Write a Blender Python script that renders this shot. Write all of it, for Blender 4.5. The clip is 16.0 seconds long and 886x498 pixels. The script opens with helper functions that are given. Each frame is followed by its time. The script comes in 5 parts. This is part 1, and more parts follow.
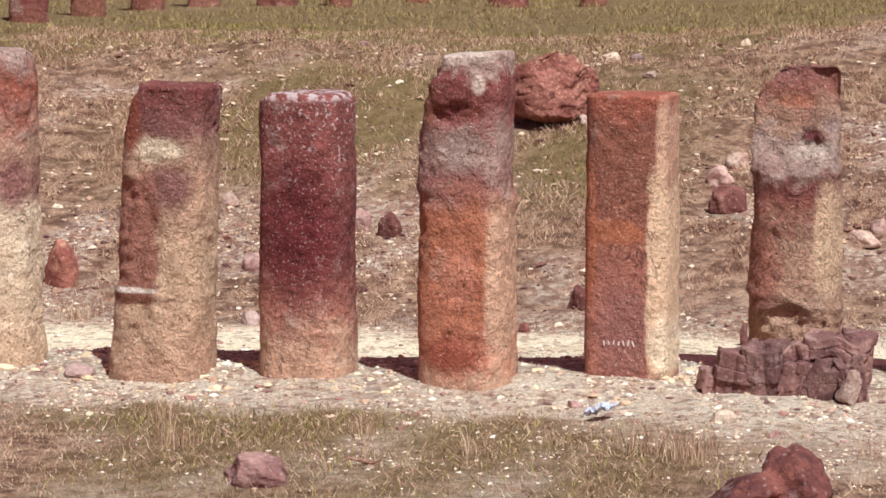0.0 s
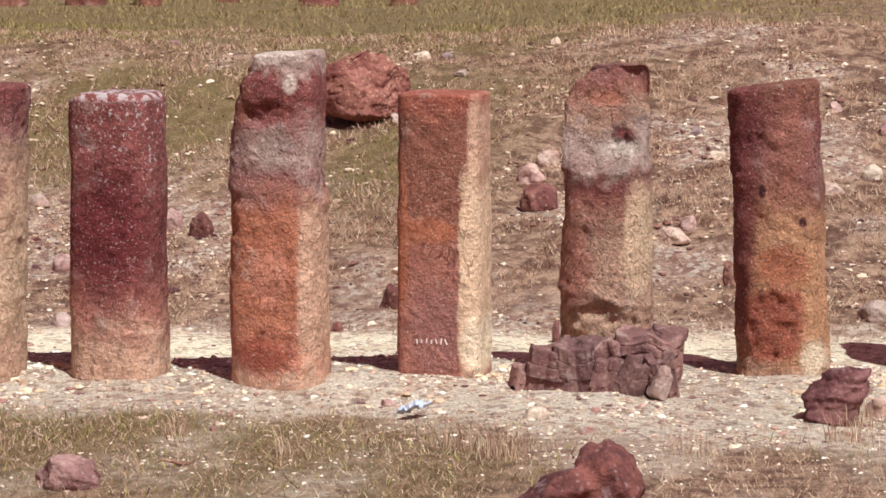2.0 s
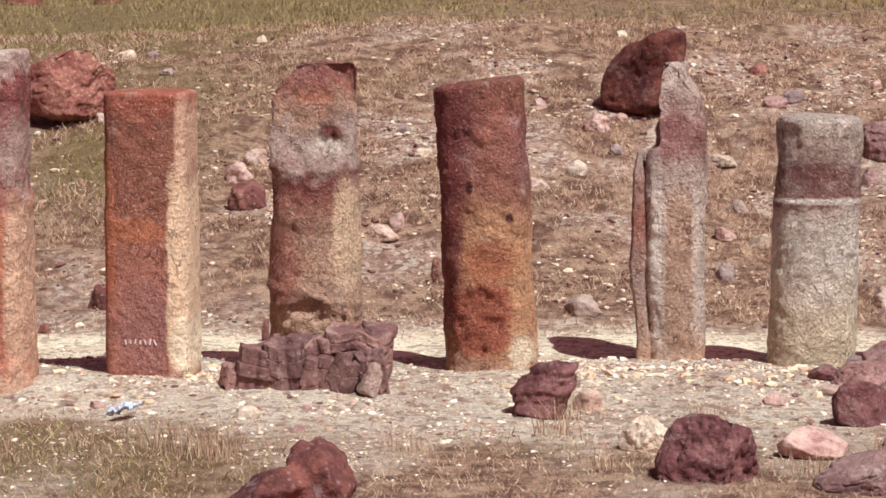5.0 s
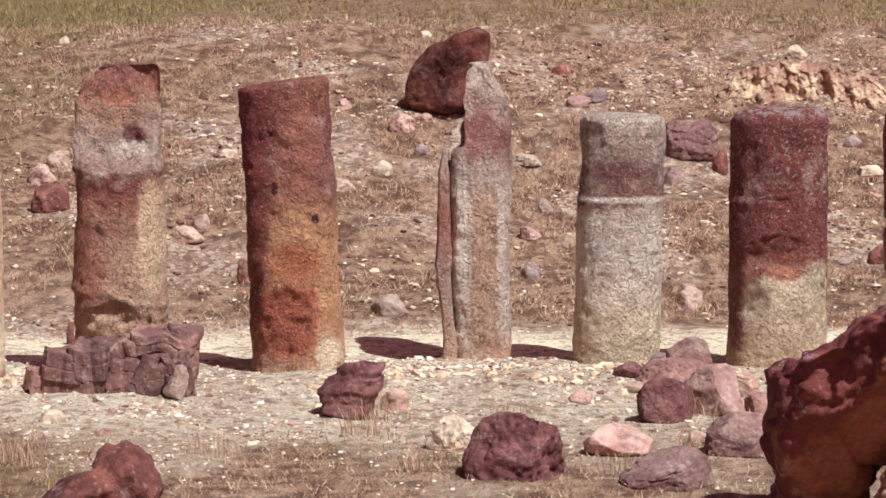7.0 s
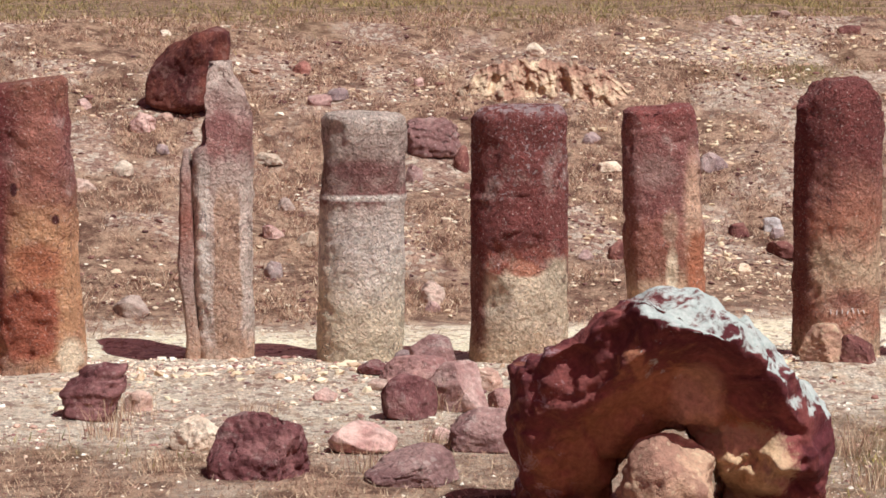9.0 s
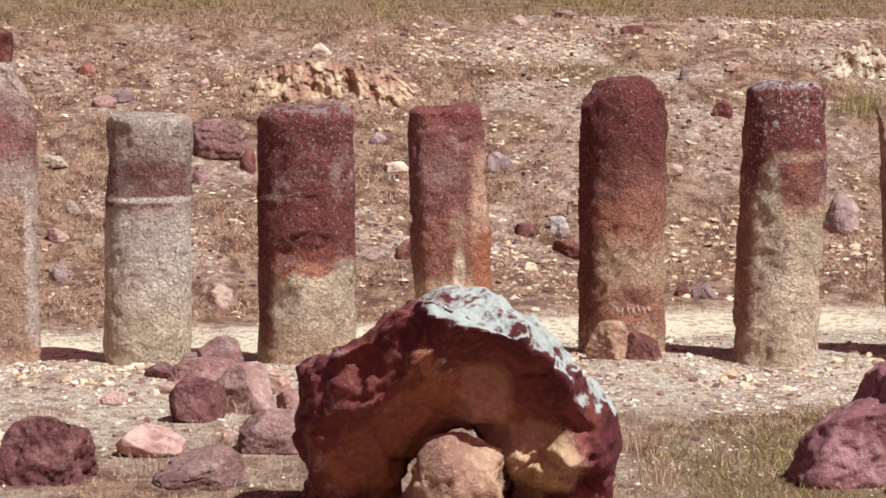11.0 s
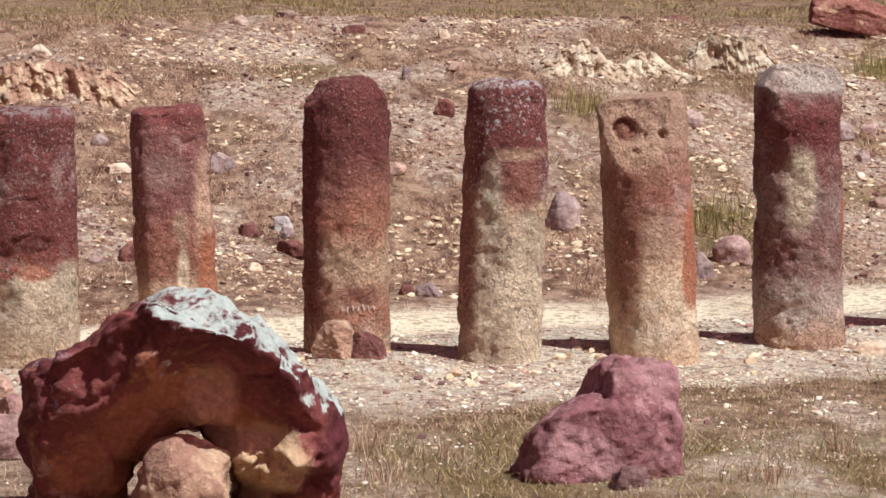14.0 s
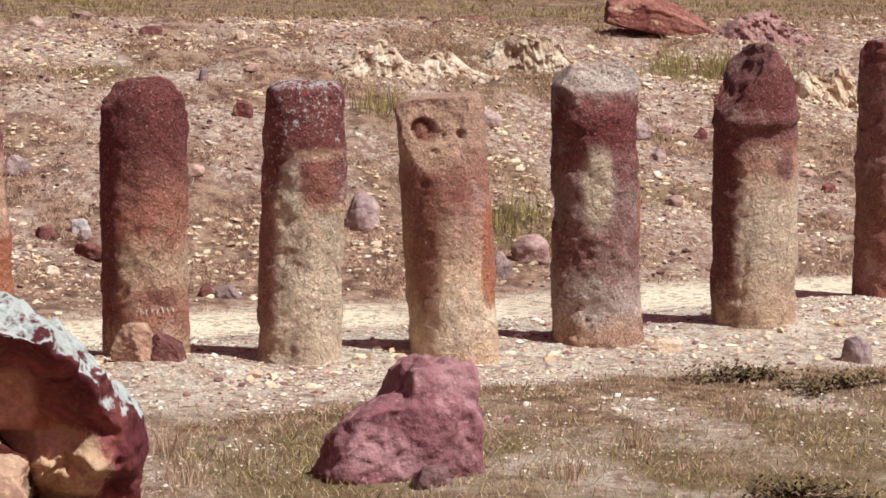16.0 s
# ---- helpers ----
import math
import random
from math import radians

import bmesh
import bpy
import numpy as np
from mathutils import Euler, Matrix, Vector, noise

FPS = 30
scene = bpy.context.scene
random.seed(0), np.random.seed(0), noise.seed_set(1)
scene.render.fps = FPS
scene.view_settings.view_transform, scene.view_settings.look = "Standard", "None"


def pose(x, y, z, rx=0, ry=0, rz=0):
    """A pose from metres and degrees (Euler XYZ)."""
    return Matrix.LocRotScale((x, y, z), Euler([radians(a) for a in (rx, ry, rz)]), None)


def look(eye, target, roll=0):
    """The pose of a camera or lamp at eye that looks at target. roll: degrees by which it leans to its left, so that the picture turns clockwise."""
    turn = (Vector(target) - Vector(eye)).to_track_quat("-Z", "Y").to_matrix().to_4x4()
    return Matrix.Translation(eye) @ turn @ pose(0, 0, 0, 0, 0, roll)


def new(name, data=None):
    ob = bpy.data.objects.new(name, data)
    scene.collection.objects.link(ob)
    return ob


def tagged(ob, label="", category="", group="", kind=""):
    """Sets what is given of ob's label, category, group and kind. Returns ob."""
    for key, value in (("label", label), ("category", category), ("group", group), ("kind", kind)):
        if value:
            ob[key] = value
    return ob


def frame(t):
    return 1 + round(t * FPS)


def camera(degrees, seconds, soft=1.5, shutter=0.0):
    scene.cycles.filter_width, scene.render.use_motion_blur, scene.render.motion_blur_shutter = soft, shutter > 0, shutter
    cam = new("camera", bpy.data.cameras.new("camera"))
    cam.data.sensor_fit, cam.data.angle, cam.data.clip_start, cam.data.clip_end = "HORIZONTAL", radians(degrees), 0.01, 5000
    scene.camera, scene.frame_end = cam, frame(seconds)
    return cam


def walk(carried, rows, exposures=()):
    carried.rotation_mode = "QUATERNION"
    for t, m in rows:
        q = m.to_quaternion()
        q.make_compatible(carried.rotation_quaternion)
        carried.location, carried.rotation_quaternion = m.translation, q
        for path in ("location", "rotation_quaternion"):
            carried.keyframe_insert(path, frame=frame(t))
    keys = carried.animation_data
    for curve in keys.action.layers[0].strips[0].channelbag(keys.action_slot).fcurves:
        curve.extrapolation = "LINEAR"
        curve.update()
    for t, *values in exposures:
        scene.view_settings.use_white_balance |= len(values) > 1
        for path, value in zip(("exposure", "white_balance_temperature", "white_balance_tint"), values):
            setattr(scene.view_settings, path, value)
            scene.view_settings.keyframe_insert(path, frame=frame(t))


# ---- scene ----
cam = camera(18.2, 16.0, soft=1.6)
EYE = 2.2
# seconds, turn to the left of straight ahead, tilt; the camera turns where it stands
ROWS = [
    (0.0, 17.00, -6.44),
    (0.5, 16.07, -6.44),
    (1.0, 15.02, -6.45),
    (1.5, 14.14, -6.46),
    (2.0, 13.09, -6.46),
    (2.5, 12.07, -6.48),
    (3.0, 11.03, -6.49),
    (3.5, 10.05, -6.49),
    (4.0, 8.97, -6.48),
    (4.2, 8.56, -6.49),
    (6.3, 4.53, -6.50),
    (6.5, 4.11, -6.51),
    (7.0, 2.98, -6.49),
    (7.5, 1.81, -6.50),
    (8.0, 0.47, -6.52),
    (8.5, -0.90, -6.51),
    (9.0, -2.38, -6.52),
    (9.2, -2.86, -6.52),
    (11.3, -7.43, -6.52),
    (11.5, -7.84, -6.53),
    (12.0, -8.85, -6.53),
    (12.5, -9.75, -6.53),
    (13.0, -10.66, -6.53),
    (13.5, -11.50, -6.51),
    (14.0, -12.55, -6.51),
    (14.5, -13.57, -6.51),
    (15.0, -14.70, -6.50),
    (15.5, -15.67, -6.54),
    (16.0, -16.73, -6.50),
]
EXPOSURE, KELVIN, TINT = 0.05, 5500, 4
walk(cam, [(t, pose(0, 0, EYE, 90 + tilt, 0, yaw)) for t, yaw, tilt in ROWS],
     exposures=[(0.0, EXPOSURE, KELVIN, TINT), (16.0, EXPOSURE, KELVIN, TINT)])

# ---- daylight: high midday sun from the front right, clear sky ----
SUN = Vector((0.43, -0.49, 1.0)).normalized()
world = bpy.data.worlds.new("sky")
scene.world = world
world.use_nodes = True
_sky = world.node_tree.nodes.new("ShaderNodeTexSky")
_sky.sky_type, _sky.sun_disc = "NISHITA", False
_sky.sun_elevation, _sky.sun_rotation = math.asin(SUN.z), math.atan2(SUN.x, SUN.y)
_sky.altitude, _sky.air_density, _sky.dust_density, _sky.ozone_density = 2100, 0.25, 8.0, 0.0
_back = world.node_tree.nodes["Background"]
_back.inputs["Strength"].default_value = 0.17
_red_fill = world.node_tree.nodes.new("ShaderNodeMix")
_red_fill.data_type, _red_fill.blend_type = "RGBA", "MULTIPLY"
_red_fill.inputs[0].default_value, _red_fill.inputs[7].default_value = 1.0, (1.0, 0.40, 0.44, 1)  # red tint added to the sky's light, so that shade turns maroon
world.node_tree.links.new(_sky.outputs[0], _red_fill.inputs[6])
world.node_tree.links.new(_red_fill.outputs[2], _back.inputs["Color"])
_sun = new("sun", bpy.data.lights.new("sun", "SUN"))
_sun.data.energy, _sun.data.angle, _sun.data.color = 5.0, radians(0.6), (1.0, 0.995, 0.925)
_sun.matrix_world = look(SUN * 60, (0, 0, 0))

# ---- materials ----
def srgb(r, g, b, k=1.0):
    return tuple(k * ((c / 255 + 0.055) / 1.055) ** 2.4 if c > 10 else k * c / 3294 for c in (r, g, b)) + (1.0,)


class Nodes:
    """Shortcuts for one material's node tree."""

    def __init__(self, name):
        self.mat = bpy.data.materials.new(name)
        self.mat.use_nodes = True
        self.tree = self.mat.node_tree
        self.bsdf = self.tree.nodes["Principled BSDF"]
        self.bsdf.inputs["Specular IOR Level"].default_value = 0.25

    def put(self, socket, value):
        if isinstance(value, bpy.types.NodeSocket):
            self.tree.links.new(value, socket)
        else:
            socket.default_value = value

    def node(self, kind, **inputs):
        n = self.tree.nodes.new(kind)
        for key, value in inputs.items():
            self.put(n.inputs[key], value)
        return n

    def math(self, op, a, b=0.0, clamp=False):
        n = self.tree.nodes.new("ShaderNodeMath")
        n.operation, n.use_clamp = op, clamp
        self.put(n.inputs[0], a), self.put(n.inputs[1], b)
        return n.outputs[0]

    def coords(self, kind="Object"):
        return self.tree.nodes.new("ShaderNodeTexCoord").outputs[kind]

    def shifted(self, vec, seed, stretch=(1, 1, 1)):
        n = self.tree.nodes.new("ShaderNodeMapping")
        self.put(n.inputs["Vector"], vec)
        n.inputs["Location"].default_value = (seed * 3.7, seed * 1.3, seed * 2.1)
        n.inputs["Scale"].default_value = stretch
        return n.outputs[0]

    def noise(self, vec, scale, detail=4.0, rough=0.55, warp=0.0):
        n = self.node("ShaderNodeTexNoise", Vector=vec, Scale=scale, Detail=detail, Roughness=rough, Distortion=warp)
        return n.outputs[0]

    def cells(self, vec, scale, feature="F1"):
        n = self.tree.nodes.new("ShaderNodeTexVoronoi")
        n.feature = feature
        self.put(n.inputs["Vector"], vec)
        n.inputs["Scale"].default_value = scale
        return n.outputs[0]

    def step(self, value, low, high, out0=0.0, out1=1.0):
        n = self.tree.nodes.new("ShaderNodeMapRange")
        n.interpolation_type = "SMOOTHSTEP"
        for key, v in zip(("Value", "From Min", "From Max", "To Min", "To Max"), (value, low, high, out0, out1)):
            self.put(n.inputs[key], v)
        return n.outputs[0]

    def mix(self, fac, a, b, blend="MIX"):
        n = self.tree.nodes.new("ShaderNodeMix")
        n.data_type, n.blend_type = "RGBA", blend
        n.clamp_factor = True
        self.put(n.inputs[0], fac), self.put(n.inputs[6], a), self.put(n.inputs[7], b)
        return n.outputs[2]

    def ramp(self, fac, stops):
        n = self.tree.nodes.new("ShaderNodeValToRGB")
        el = n.color_ramp.elements
        while len(el) < len(stops):
            el.new(0.5)
        for e, (pos, col) in zip(el, stops):
            e.position, e.color = pos, col
        self.put(n.inputs[0], fac)
        return n.outputs[0]

    def bump(self, height, strength, distance, normal=None):
        n = self.node("ShaderNodeBump", Height=height, Strength=strength, Distance=distance)
        if normal is not None:
            self.put(n.inputs["Normal"], normal)
        return n.outputs[0]

    def done(self, colour, rough=0.9, normal=None):
        self.put(self.bsdf.inputs["Base Color"], colour)
        self.put(self.bsdf.inputs["Roughness"], rough)
        if normal is not None:
            self.put(self.bsdf.inputs["Normal"], normal)
        return self.mat


TAN, CREAM = srgb(216, 184, 150), srgb(230, 208, 176)
OCHRE, ORANGE = srgb(192, 144, 104), srgb(172, 108, 78)
RUST, MAROON = srgb(150, 82, 62), srgb(120, 62, 59)
DARK, PLUM = srgb(70, 30, 35), srgb(134, 90, 84)
GREY, PALE = srgb(166, 142, 130), srgb(206, 186, 170)
BROWN = srgb(140, 94, 74)
FAWN, SANDY = srgb(198, 160, 132), srgb(212, 190, 160)
SALMON, CLAY = srgb(186, 124, 98), srgb(158, 104, 88)
BRICKY, KHAKI = srgb(130, 82, 64), srgb(178, 144, 120)
SAGE, WHITISH = srgb(202, 182, 154), srgb(234, 218, 202)
LICHEN = srgb(218, 208, 200)


def column_stone(seed, tall, bands, patches=(), lichen=0.0, blotch=MAROON, blotches=0.3, pecks=0.4):
    """Weathered sandstone: colour bands up the height, patches (x, z, half width, half height, colour,
    softness of the edge, squareness), flaked patina, pecked relief."""
    n = Nodes("column_sandstone")
    obj = n.coords()
    at = n.shifted(obj, seed)
    sep = n.node("ShaderNodeSeparateXYZ", Vector=obj)
    big = n.noise(at, 3.0, 4.0, 0.6, 0.4)
    mid = n.noise(at, 11.0, 6.0, 0.66)
    fine = n.noise(at, 60.0, 4.0, 0.6)
    pores = n.cells(at, 46.0)
    high = n.math("MULTIPLY", sep.outputs[2], 1.0 / tall)
    high = n.math("ADD", high, n.math("MULTIPLY", n.math("SUBTRACT", big, 0.5), 0.30))
    high = n.math("ADD", high, n.math("MULTIPLY", n.math("SUBTRACT", mid, 0.5), 0.22))
    col = n.ramp(high, bands)
    col = n.mix(0.12, col, srgb(170, 122, 104))
    stain = n.step(n.noise(n.shifted(obj, seed + 5, (1, 1, 0.55)), 6.0, 7.0, 0.7, 0.8), 0.53, 0.60)
    col = n.mix(n.math("MULTIPLY", stain, blotches), col, blotch)
    wash = n.step(n.noise(n.shifted(obj, seed + 9), 5.0, 6.0, 0.66), 0.56, 0.66)
    col = n.mix(n.math("MULTIPLY", wash, 0.28), col, PALE)
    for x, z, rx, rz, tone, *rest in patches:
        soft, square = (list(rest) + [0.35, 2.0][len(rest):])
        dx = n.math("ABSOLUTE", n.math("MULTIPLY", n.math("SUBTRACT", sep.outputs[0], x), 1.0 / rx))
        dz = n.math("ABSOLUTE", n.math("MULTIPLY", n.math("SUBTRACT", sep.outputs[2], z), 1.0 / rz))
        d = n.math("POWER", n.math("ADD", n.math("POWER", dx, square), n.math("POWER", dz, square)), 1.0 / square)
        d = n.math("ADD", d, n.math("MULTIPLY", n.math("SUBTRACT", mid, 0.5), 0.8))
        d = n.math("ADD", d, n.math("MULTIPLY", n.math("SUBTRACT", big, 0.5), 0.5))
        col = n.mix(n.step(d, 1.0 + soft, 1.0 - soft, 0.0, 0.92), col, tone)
    flecks = n.noise(n.shifted(obj, seed + 11), 85.0, 3.0, 0.6, 0.4)
    col = n.mix(n.step(flecks, 0.60, 0.68, 0.0, 0.35), col, WHITISH)
    col = n.mix(n.step(flecks, 0.38, 0.30, 0.0, 0.25), col, MAROON)
    col = n.mix(0.5, col, n.ramp(fine, [(0.25, (0.42, 0.40, 0.40, 1)), (0.7, (1.6, 1.6, 1.6, 1))]), "MULTIPLY")
    col = n.mix(0.45, col, n.ramp(mid, [(0.3, (0.58, 0.54, 0.54, 1)), (0.66, (1.45, 1.45, 1.43, 1))]), "MULTIPLY")
    col = n.mix(1.0, col, (1.04, 1.06, 1.02, 1), "MULTIPLY")
    col = n.mix(n.step(pores, 0.18, 0.08, 0.0, 0.4), col, DARK)
    seams = n.math("ABSOLUTE", n.math("SUBTRACT", n.noise(n.shifted(obj, seed + 7, (1, 1, 0.7)), 3.2, 5.0, 0.6, 0.9), 0.5))
    seam = n.math("MULTIPLY", n.step(seams, 0.012, 0.002), n.step(mid, 0.46, 0.56))
    col = n.mix(n.math("MULTIPLY", seam, 0.6), col, DARK)
    if lichen > 0:
        spots = n.noise(n.shifted(obj, seed + 2), 44.0, 3.0, 0.6, 0.5)
        where = n.noise(n.shifted(obj, seed + 3), 5.0, 4.0)
        up = n.step(sep.outputs[2], tall * 0.5, tall * 1.02)
        amount = n.math("MULTIPLY", n.step(n.math("ADD", where, n.math("MULTIPLY", up, 0.26)), 0.54, 0.74), n.step(spots, 0.58, 0.64))
        cap = n.math("MULTIPLY", n.step(sep.outputs[2], tall - 0.06, tall - 0.01), n.step(n.noise(n.shifted(obj, seed + 6), 20.0, 4.0, 0.6), 0.47, 0.55))
        col = n.mix(n.math("MULTIPLY", n.math("MAXIMUM", amount, cap), lichen), col, LICHEN)
    bump = n.bump(n.noise(at, 15.0, 7.0, 0.62), 0.7, 0.05)
    bump = n.bump(n.noise(at, 40.0, 5.0, 0.62, 0.9), min(1.0, 1.5 * pecks), 0.055, bump)
    bump = n.bump(seams, 0.5, 0.03, bump)
    bump = n.bump(n.noise(at, 140.0, 3.0), 0.35, 0.004, bump)
    return n.done(col, 0.92, bump)


def rock_stone(name, seed, base, second, lichen=None, amount=0.3, scale=1.0):
    """A loose stone's surface: two tones in drifts, grain, pits, spots of lichen if any; each stone differs a little."""
    n = Nodes(name)
    obj = n.coords()
    info = n.tree.nodes.new("ShaderNodeObjectInfo").outputs["Random"]
    far = n.tree.nodes.new("ShaderNodeVectorMath")
    far.operation = "SCALE"
    n.put(far.inputs[0], (17.0, 31.0, 11.0)), n.put(far.inputs["Scale"], info)
    mv = n.tree.nodes.new("ShaderNodeVectorMath")
    n.put(mv.inputs[0], n.shifted(obj, seed)), n.put(mv.inputs[1], far.outputs[0])
    at = mv.outputs[0]
    big = n.noise(at, 4.0 * scale, 6.0, 0.62, 0.6)
    fine = n.noise(at, 38.0 * scale, 5.0, 0.65)
    col = n.mix(n.step(big, 0.42, 0.6), base, second)
    col = n.mix(0.6, col, n.ramp(fine, [(0.25, (0.32, 0.3, 0.3, 1)), (0.72, (1.35, 1.35, 1.35, 1))]), "MULTIPLY")
    col = n.mix(1.0, col, n.ramp(info, [(0.0, (0.72, 0.72, 0.74, 1)), (1.0, (1.2, 1.16, 1.12, 1))]), "MULTIPLY")
    if lichen is not None:
        patch = n.step(n.noise(n.shifted(at, seed + 4), 7.0 * scale, 6.0, 0.7), 0.56, 0.64)
        spots = n.step(n.cells(at, 26.0 * scale), 0.26, 0.16)
        col = n.mix(n.math("MULTIPLY", n.math("MAXIMUM", patch, n.math("MULTIPLY", spots, 0.7)), amount), col, lichen)
    bump = n.bump(n.noise(at, 16.0 * scale, 7.0, 0.65), 0.8, 0.04)
    bump = n.bump(n.noise(at, 90.0 * scale, 3.0), 0.5, 0.006, bump)
    return n.done(col, 0.9, bump)


def ground_material():
    n = Nodes("ground_soil")
    obj = n.coords()
    grass = n.node("ShaderNodeAttribute")
    grass.attribute_name = "grass"
    sandy = n.node("ShaderNodeAttribute")
    sandy.attribute_name = "sandy"
    verdant = n.node("ShaderNodeAttribute")
    verdant.attribute_name = "green"
    big = n.noise(obj, 1.1, 5.0, 0.6)
    mid = n.noise(obj, 7.0, 6.0, 0.65)
    fine = n.noise(obj, 45.0, 5.0, 0.7)
    grit = n.cells(obj, 30.0)
    pale = n.node("ShaderNodeAttribute")
    pale.attribute_name = "pale"
    soil = n.mix(n.step(mid, 0.36, 0.62), srgb(164, 128, 108), srgb(204, 170, 144))
    light = n.mix(n.step(mid, 0.32, 0.6), srgb(214, 184, 150), srgb(250, 236, 208))
    soil = n.mix(pale.outputs["Fac"], soil, light)
    soil = n.mix(n.math("MULTIPLY", n.step(big, 0.54, 0.7), 0.5), soil, srgb(222, 200, 172))
    soil = n.mix(n.step(grit, 0.25, 0.1, 0.0, 0.35), soil, srgb(232, 216, 196))
    soil = n.mix(n.math("MULTIPLY", sandy.outputs["Fac"], 0.95), soil, n.mix(mid, srgb(238, 218, 172), srgb(255, 246, 214)))
    shard = n.tree.nodes.new("ShaderNodeTexVoronoi")
    n.put(shard.inputs["Vector"], n.shifted(obj, 3, (1, 0.8, 1)))
    shard.inputs["Scale"].default_value = 26.0
    tone = n.node("ShaderNodeSeparateXYZ", Vector=shard.outputs["Color"]).outputs[0]
    soil = n.mix(n.step(tone, 0.70, 0.76, 0.0, 0.6), soil, srgb(238, 224, 198))
    grit2 = n.cells(obj, 70.0)
    soil = n.mix(n.step(grit2, 0.32, 0.5, 0.0, 0.22), soil, srgb(140, 106, 88))
    soil = n.mix(n.step(tone, 0.26, 0.2, 0.0, 0.5), soil, srgb(128, 92, 82))
    crumb = n.noise(n.shifted(obj, 6), 17.0, 7.0, 0.75, 0.5)
    rough_soil = n.math("SUBTRACT", 1.0, sandy.outputs["Fac"])
    dusk = n.math("MULTIPLY", rough_soil, n.math("SUBTRACT", 0.5, n.math("MULTIPLY", pale.outputs["Fac"], 0.3)))
    soil = n.mix(n.math("MULTIPLY", n.step(crumb, 0.47, 0.40), dusk), soil, srgb(118, 86, 68))
    soil = n.mix(n.math("MULTIPLY", n.step(crumb, 0.56, 0.62), n.math("MULTIPLY", rough_soil, 0.6)), soil, srgb(240, 222, 190))
    turf = n.mix(n.step(mid, 0.38, 0.62), srgb(118, 86, 68), srgb(190, 156, 126))
    turf = n.mix(n.math("MULTIPLY", verdant.outputs["Fac"], 0.75), turf, srgb(128, 110, 66))
    g = n.math("ADD", grass.outputs["Fac"], n.math("MULTIPLY", n.math("SUBTRACT", fine, 0.5), 1.0))
    col = n.mix(n.step(g, 0.25, 0.8), soil, turf)
    col = n.mix(0.72, col, n.ramp(fine, [(0.3, (0.36, 0.33, 0.32, 1)), (0.68, (1.32, 1.32, 1.3, 1))]), "MULTIPLY")
    calm = n.math("SUBTRACT", 0.8, n.math("MULTIPLY", sandy.outputs["Fac"], 0.55))
    bump = n.bump(n.noise(obj, 26.0, 6.0, 0.7), calm, 0.05)
    bump = n.bump(n.noise(obj, 110.0, 4.0), calm, 0.012, bump)
    return n.done(col, 0.95, bump)


def island_material(name, stops, rough=0.9, grain=90.0, through_light=0.0):
    """Many small pieces in one mesh, each with a tone of its own."""
    n = Nodes(name)
    rnd = n.tree.nodes.new("ShaderNodeNewGeometry").outputs["Random Per Island"]
    col = n.ramp(rnd, stops)
    fine = n.noise(n.coords(), grain, 4.0)
    col = n.mix(0.4, col, n.ramp(fine, [(0.25, (0.5, 0.5, 0.5, 1)), (0.75, (1.2, 1.2, 1.2, 1))]), "MULTIPLY")
    return n.done(col, rough)


RED_ROCK = rock_stone("red_rock", 1, srgb(122, 76, 68), srgb(158, 108, 94), srgb(214, 180, 150), 0.35)
BROWN_ROCK = rock_stone("brown_rock", 2, srgb(100, 54, 48), srgb(132, 76, 60), srgb(176, 140, 124), 0.25)
PINK_ROCK = rock_stone("pink_rock", 3, srgb(178, 138, 126), srgb(212, 178, 162), PALE, 0.3)
PALE_ROCK = rock_stone("pale_rock", 4, srgb(190, 156, 136), srgb(216, 190, 168), PLUM, 0.2)
CREAM_ROCK = rock_stone("cream_rock", 5, srgb(224, 196, 164), srgb(238, 218, 188), BROWN, 0.25)
GREY_ROCK = rock_stone("grey_rock", 6, srgb(156, 134, 128), srgb(186, 162, 150), PALE, 0.3)
WHITE_ROCK = rock_stone("white_rock", 7, srgb(226, 214, 202), srgb(236, 226, 216))
PLUM_ROCK = rock_stone("plum_rock", 8, srgb(140, 104, 97), srgb(174, 138, 126), PALE, 0.35)
MAROON_ROCK = rock_stone("maroon_rock", 9, srgb(108, 66, 64), srgb(146, 102, 96), PALE, 0.2)
PLUMRED_ROCK = rock_stone("plum_red_rock", 10, srgb(160, 106, 104), srgb(198, 148, 142), srgb(214, 170, 166), 0.4, 0.8)
BANK_ROCK = rock_stone("bank_clay", 11, srgb(186, 150, 122), srgb(222, 198, 164), BROWN, 0.4, 0.16)
CHALK_ROCK = rock_stone("chalky_rock", 12, srgb(196, 166, 140), srgb(226, 206, 178), PLUM, 0.35, 0.16)
BANK_FACE = rock_stone("bank_face", 16, srgb(172, 136, 112), srgb(218, 194, 158), BROWN, 0.6)
CHALK_FACE = rock_stone("chalky_face", 17, srgb(204, 180, 148), srgb(234, 218, 186), BROWN, 0.3)
RUBBLE_ROCK = rock_stone("rubble_rock", 15, srgb(124, 86, 82), srgb(160, 120, 112), PALE, 0.3, 0.16)
FAWN_ROCK = rock_stone("fawn_rock", 13, srgb(158, 120, 100), srgb(190, 156, 126), srgb(226, 206, 164), 0.4)

SCARLET_ROCK = rock_stone("scarlet_rock", 18, srgb(98, 60, 56), srgb(134, 84, 72), srgb(190, 160, 152), 0.4)
BED_ROCK = rock_stone("bedded_rock", 19, srgb(124, 90, 84), srgb(160, 124, 112), PALE, 0.3)
RUST_ROCK = rock_stone("rust_rock", 14, srgb(138, 84, 72), srgb(172, 118, 100), srgb(222, 190, 150), 0.5)


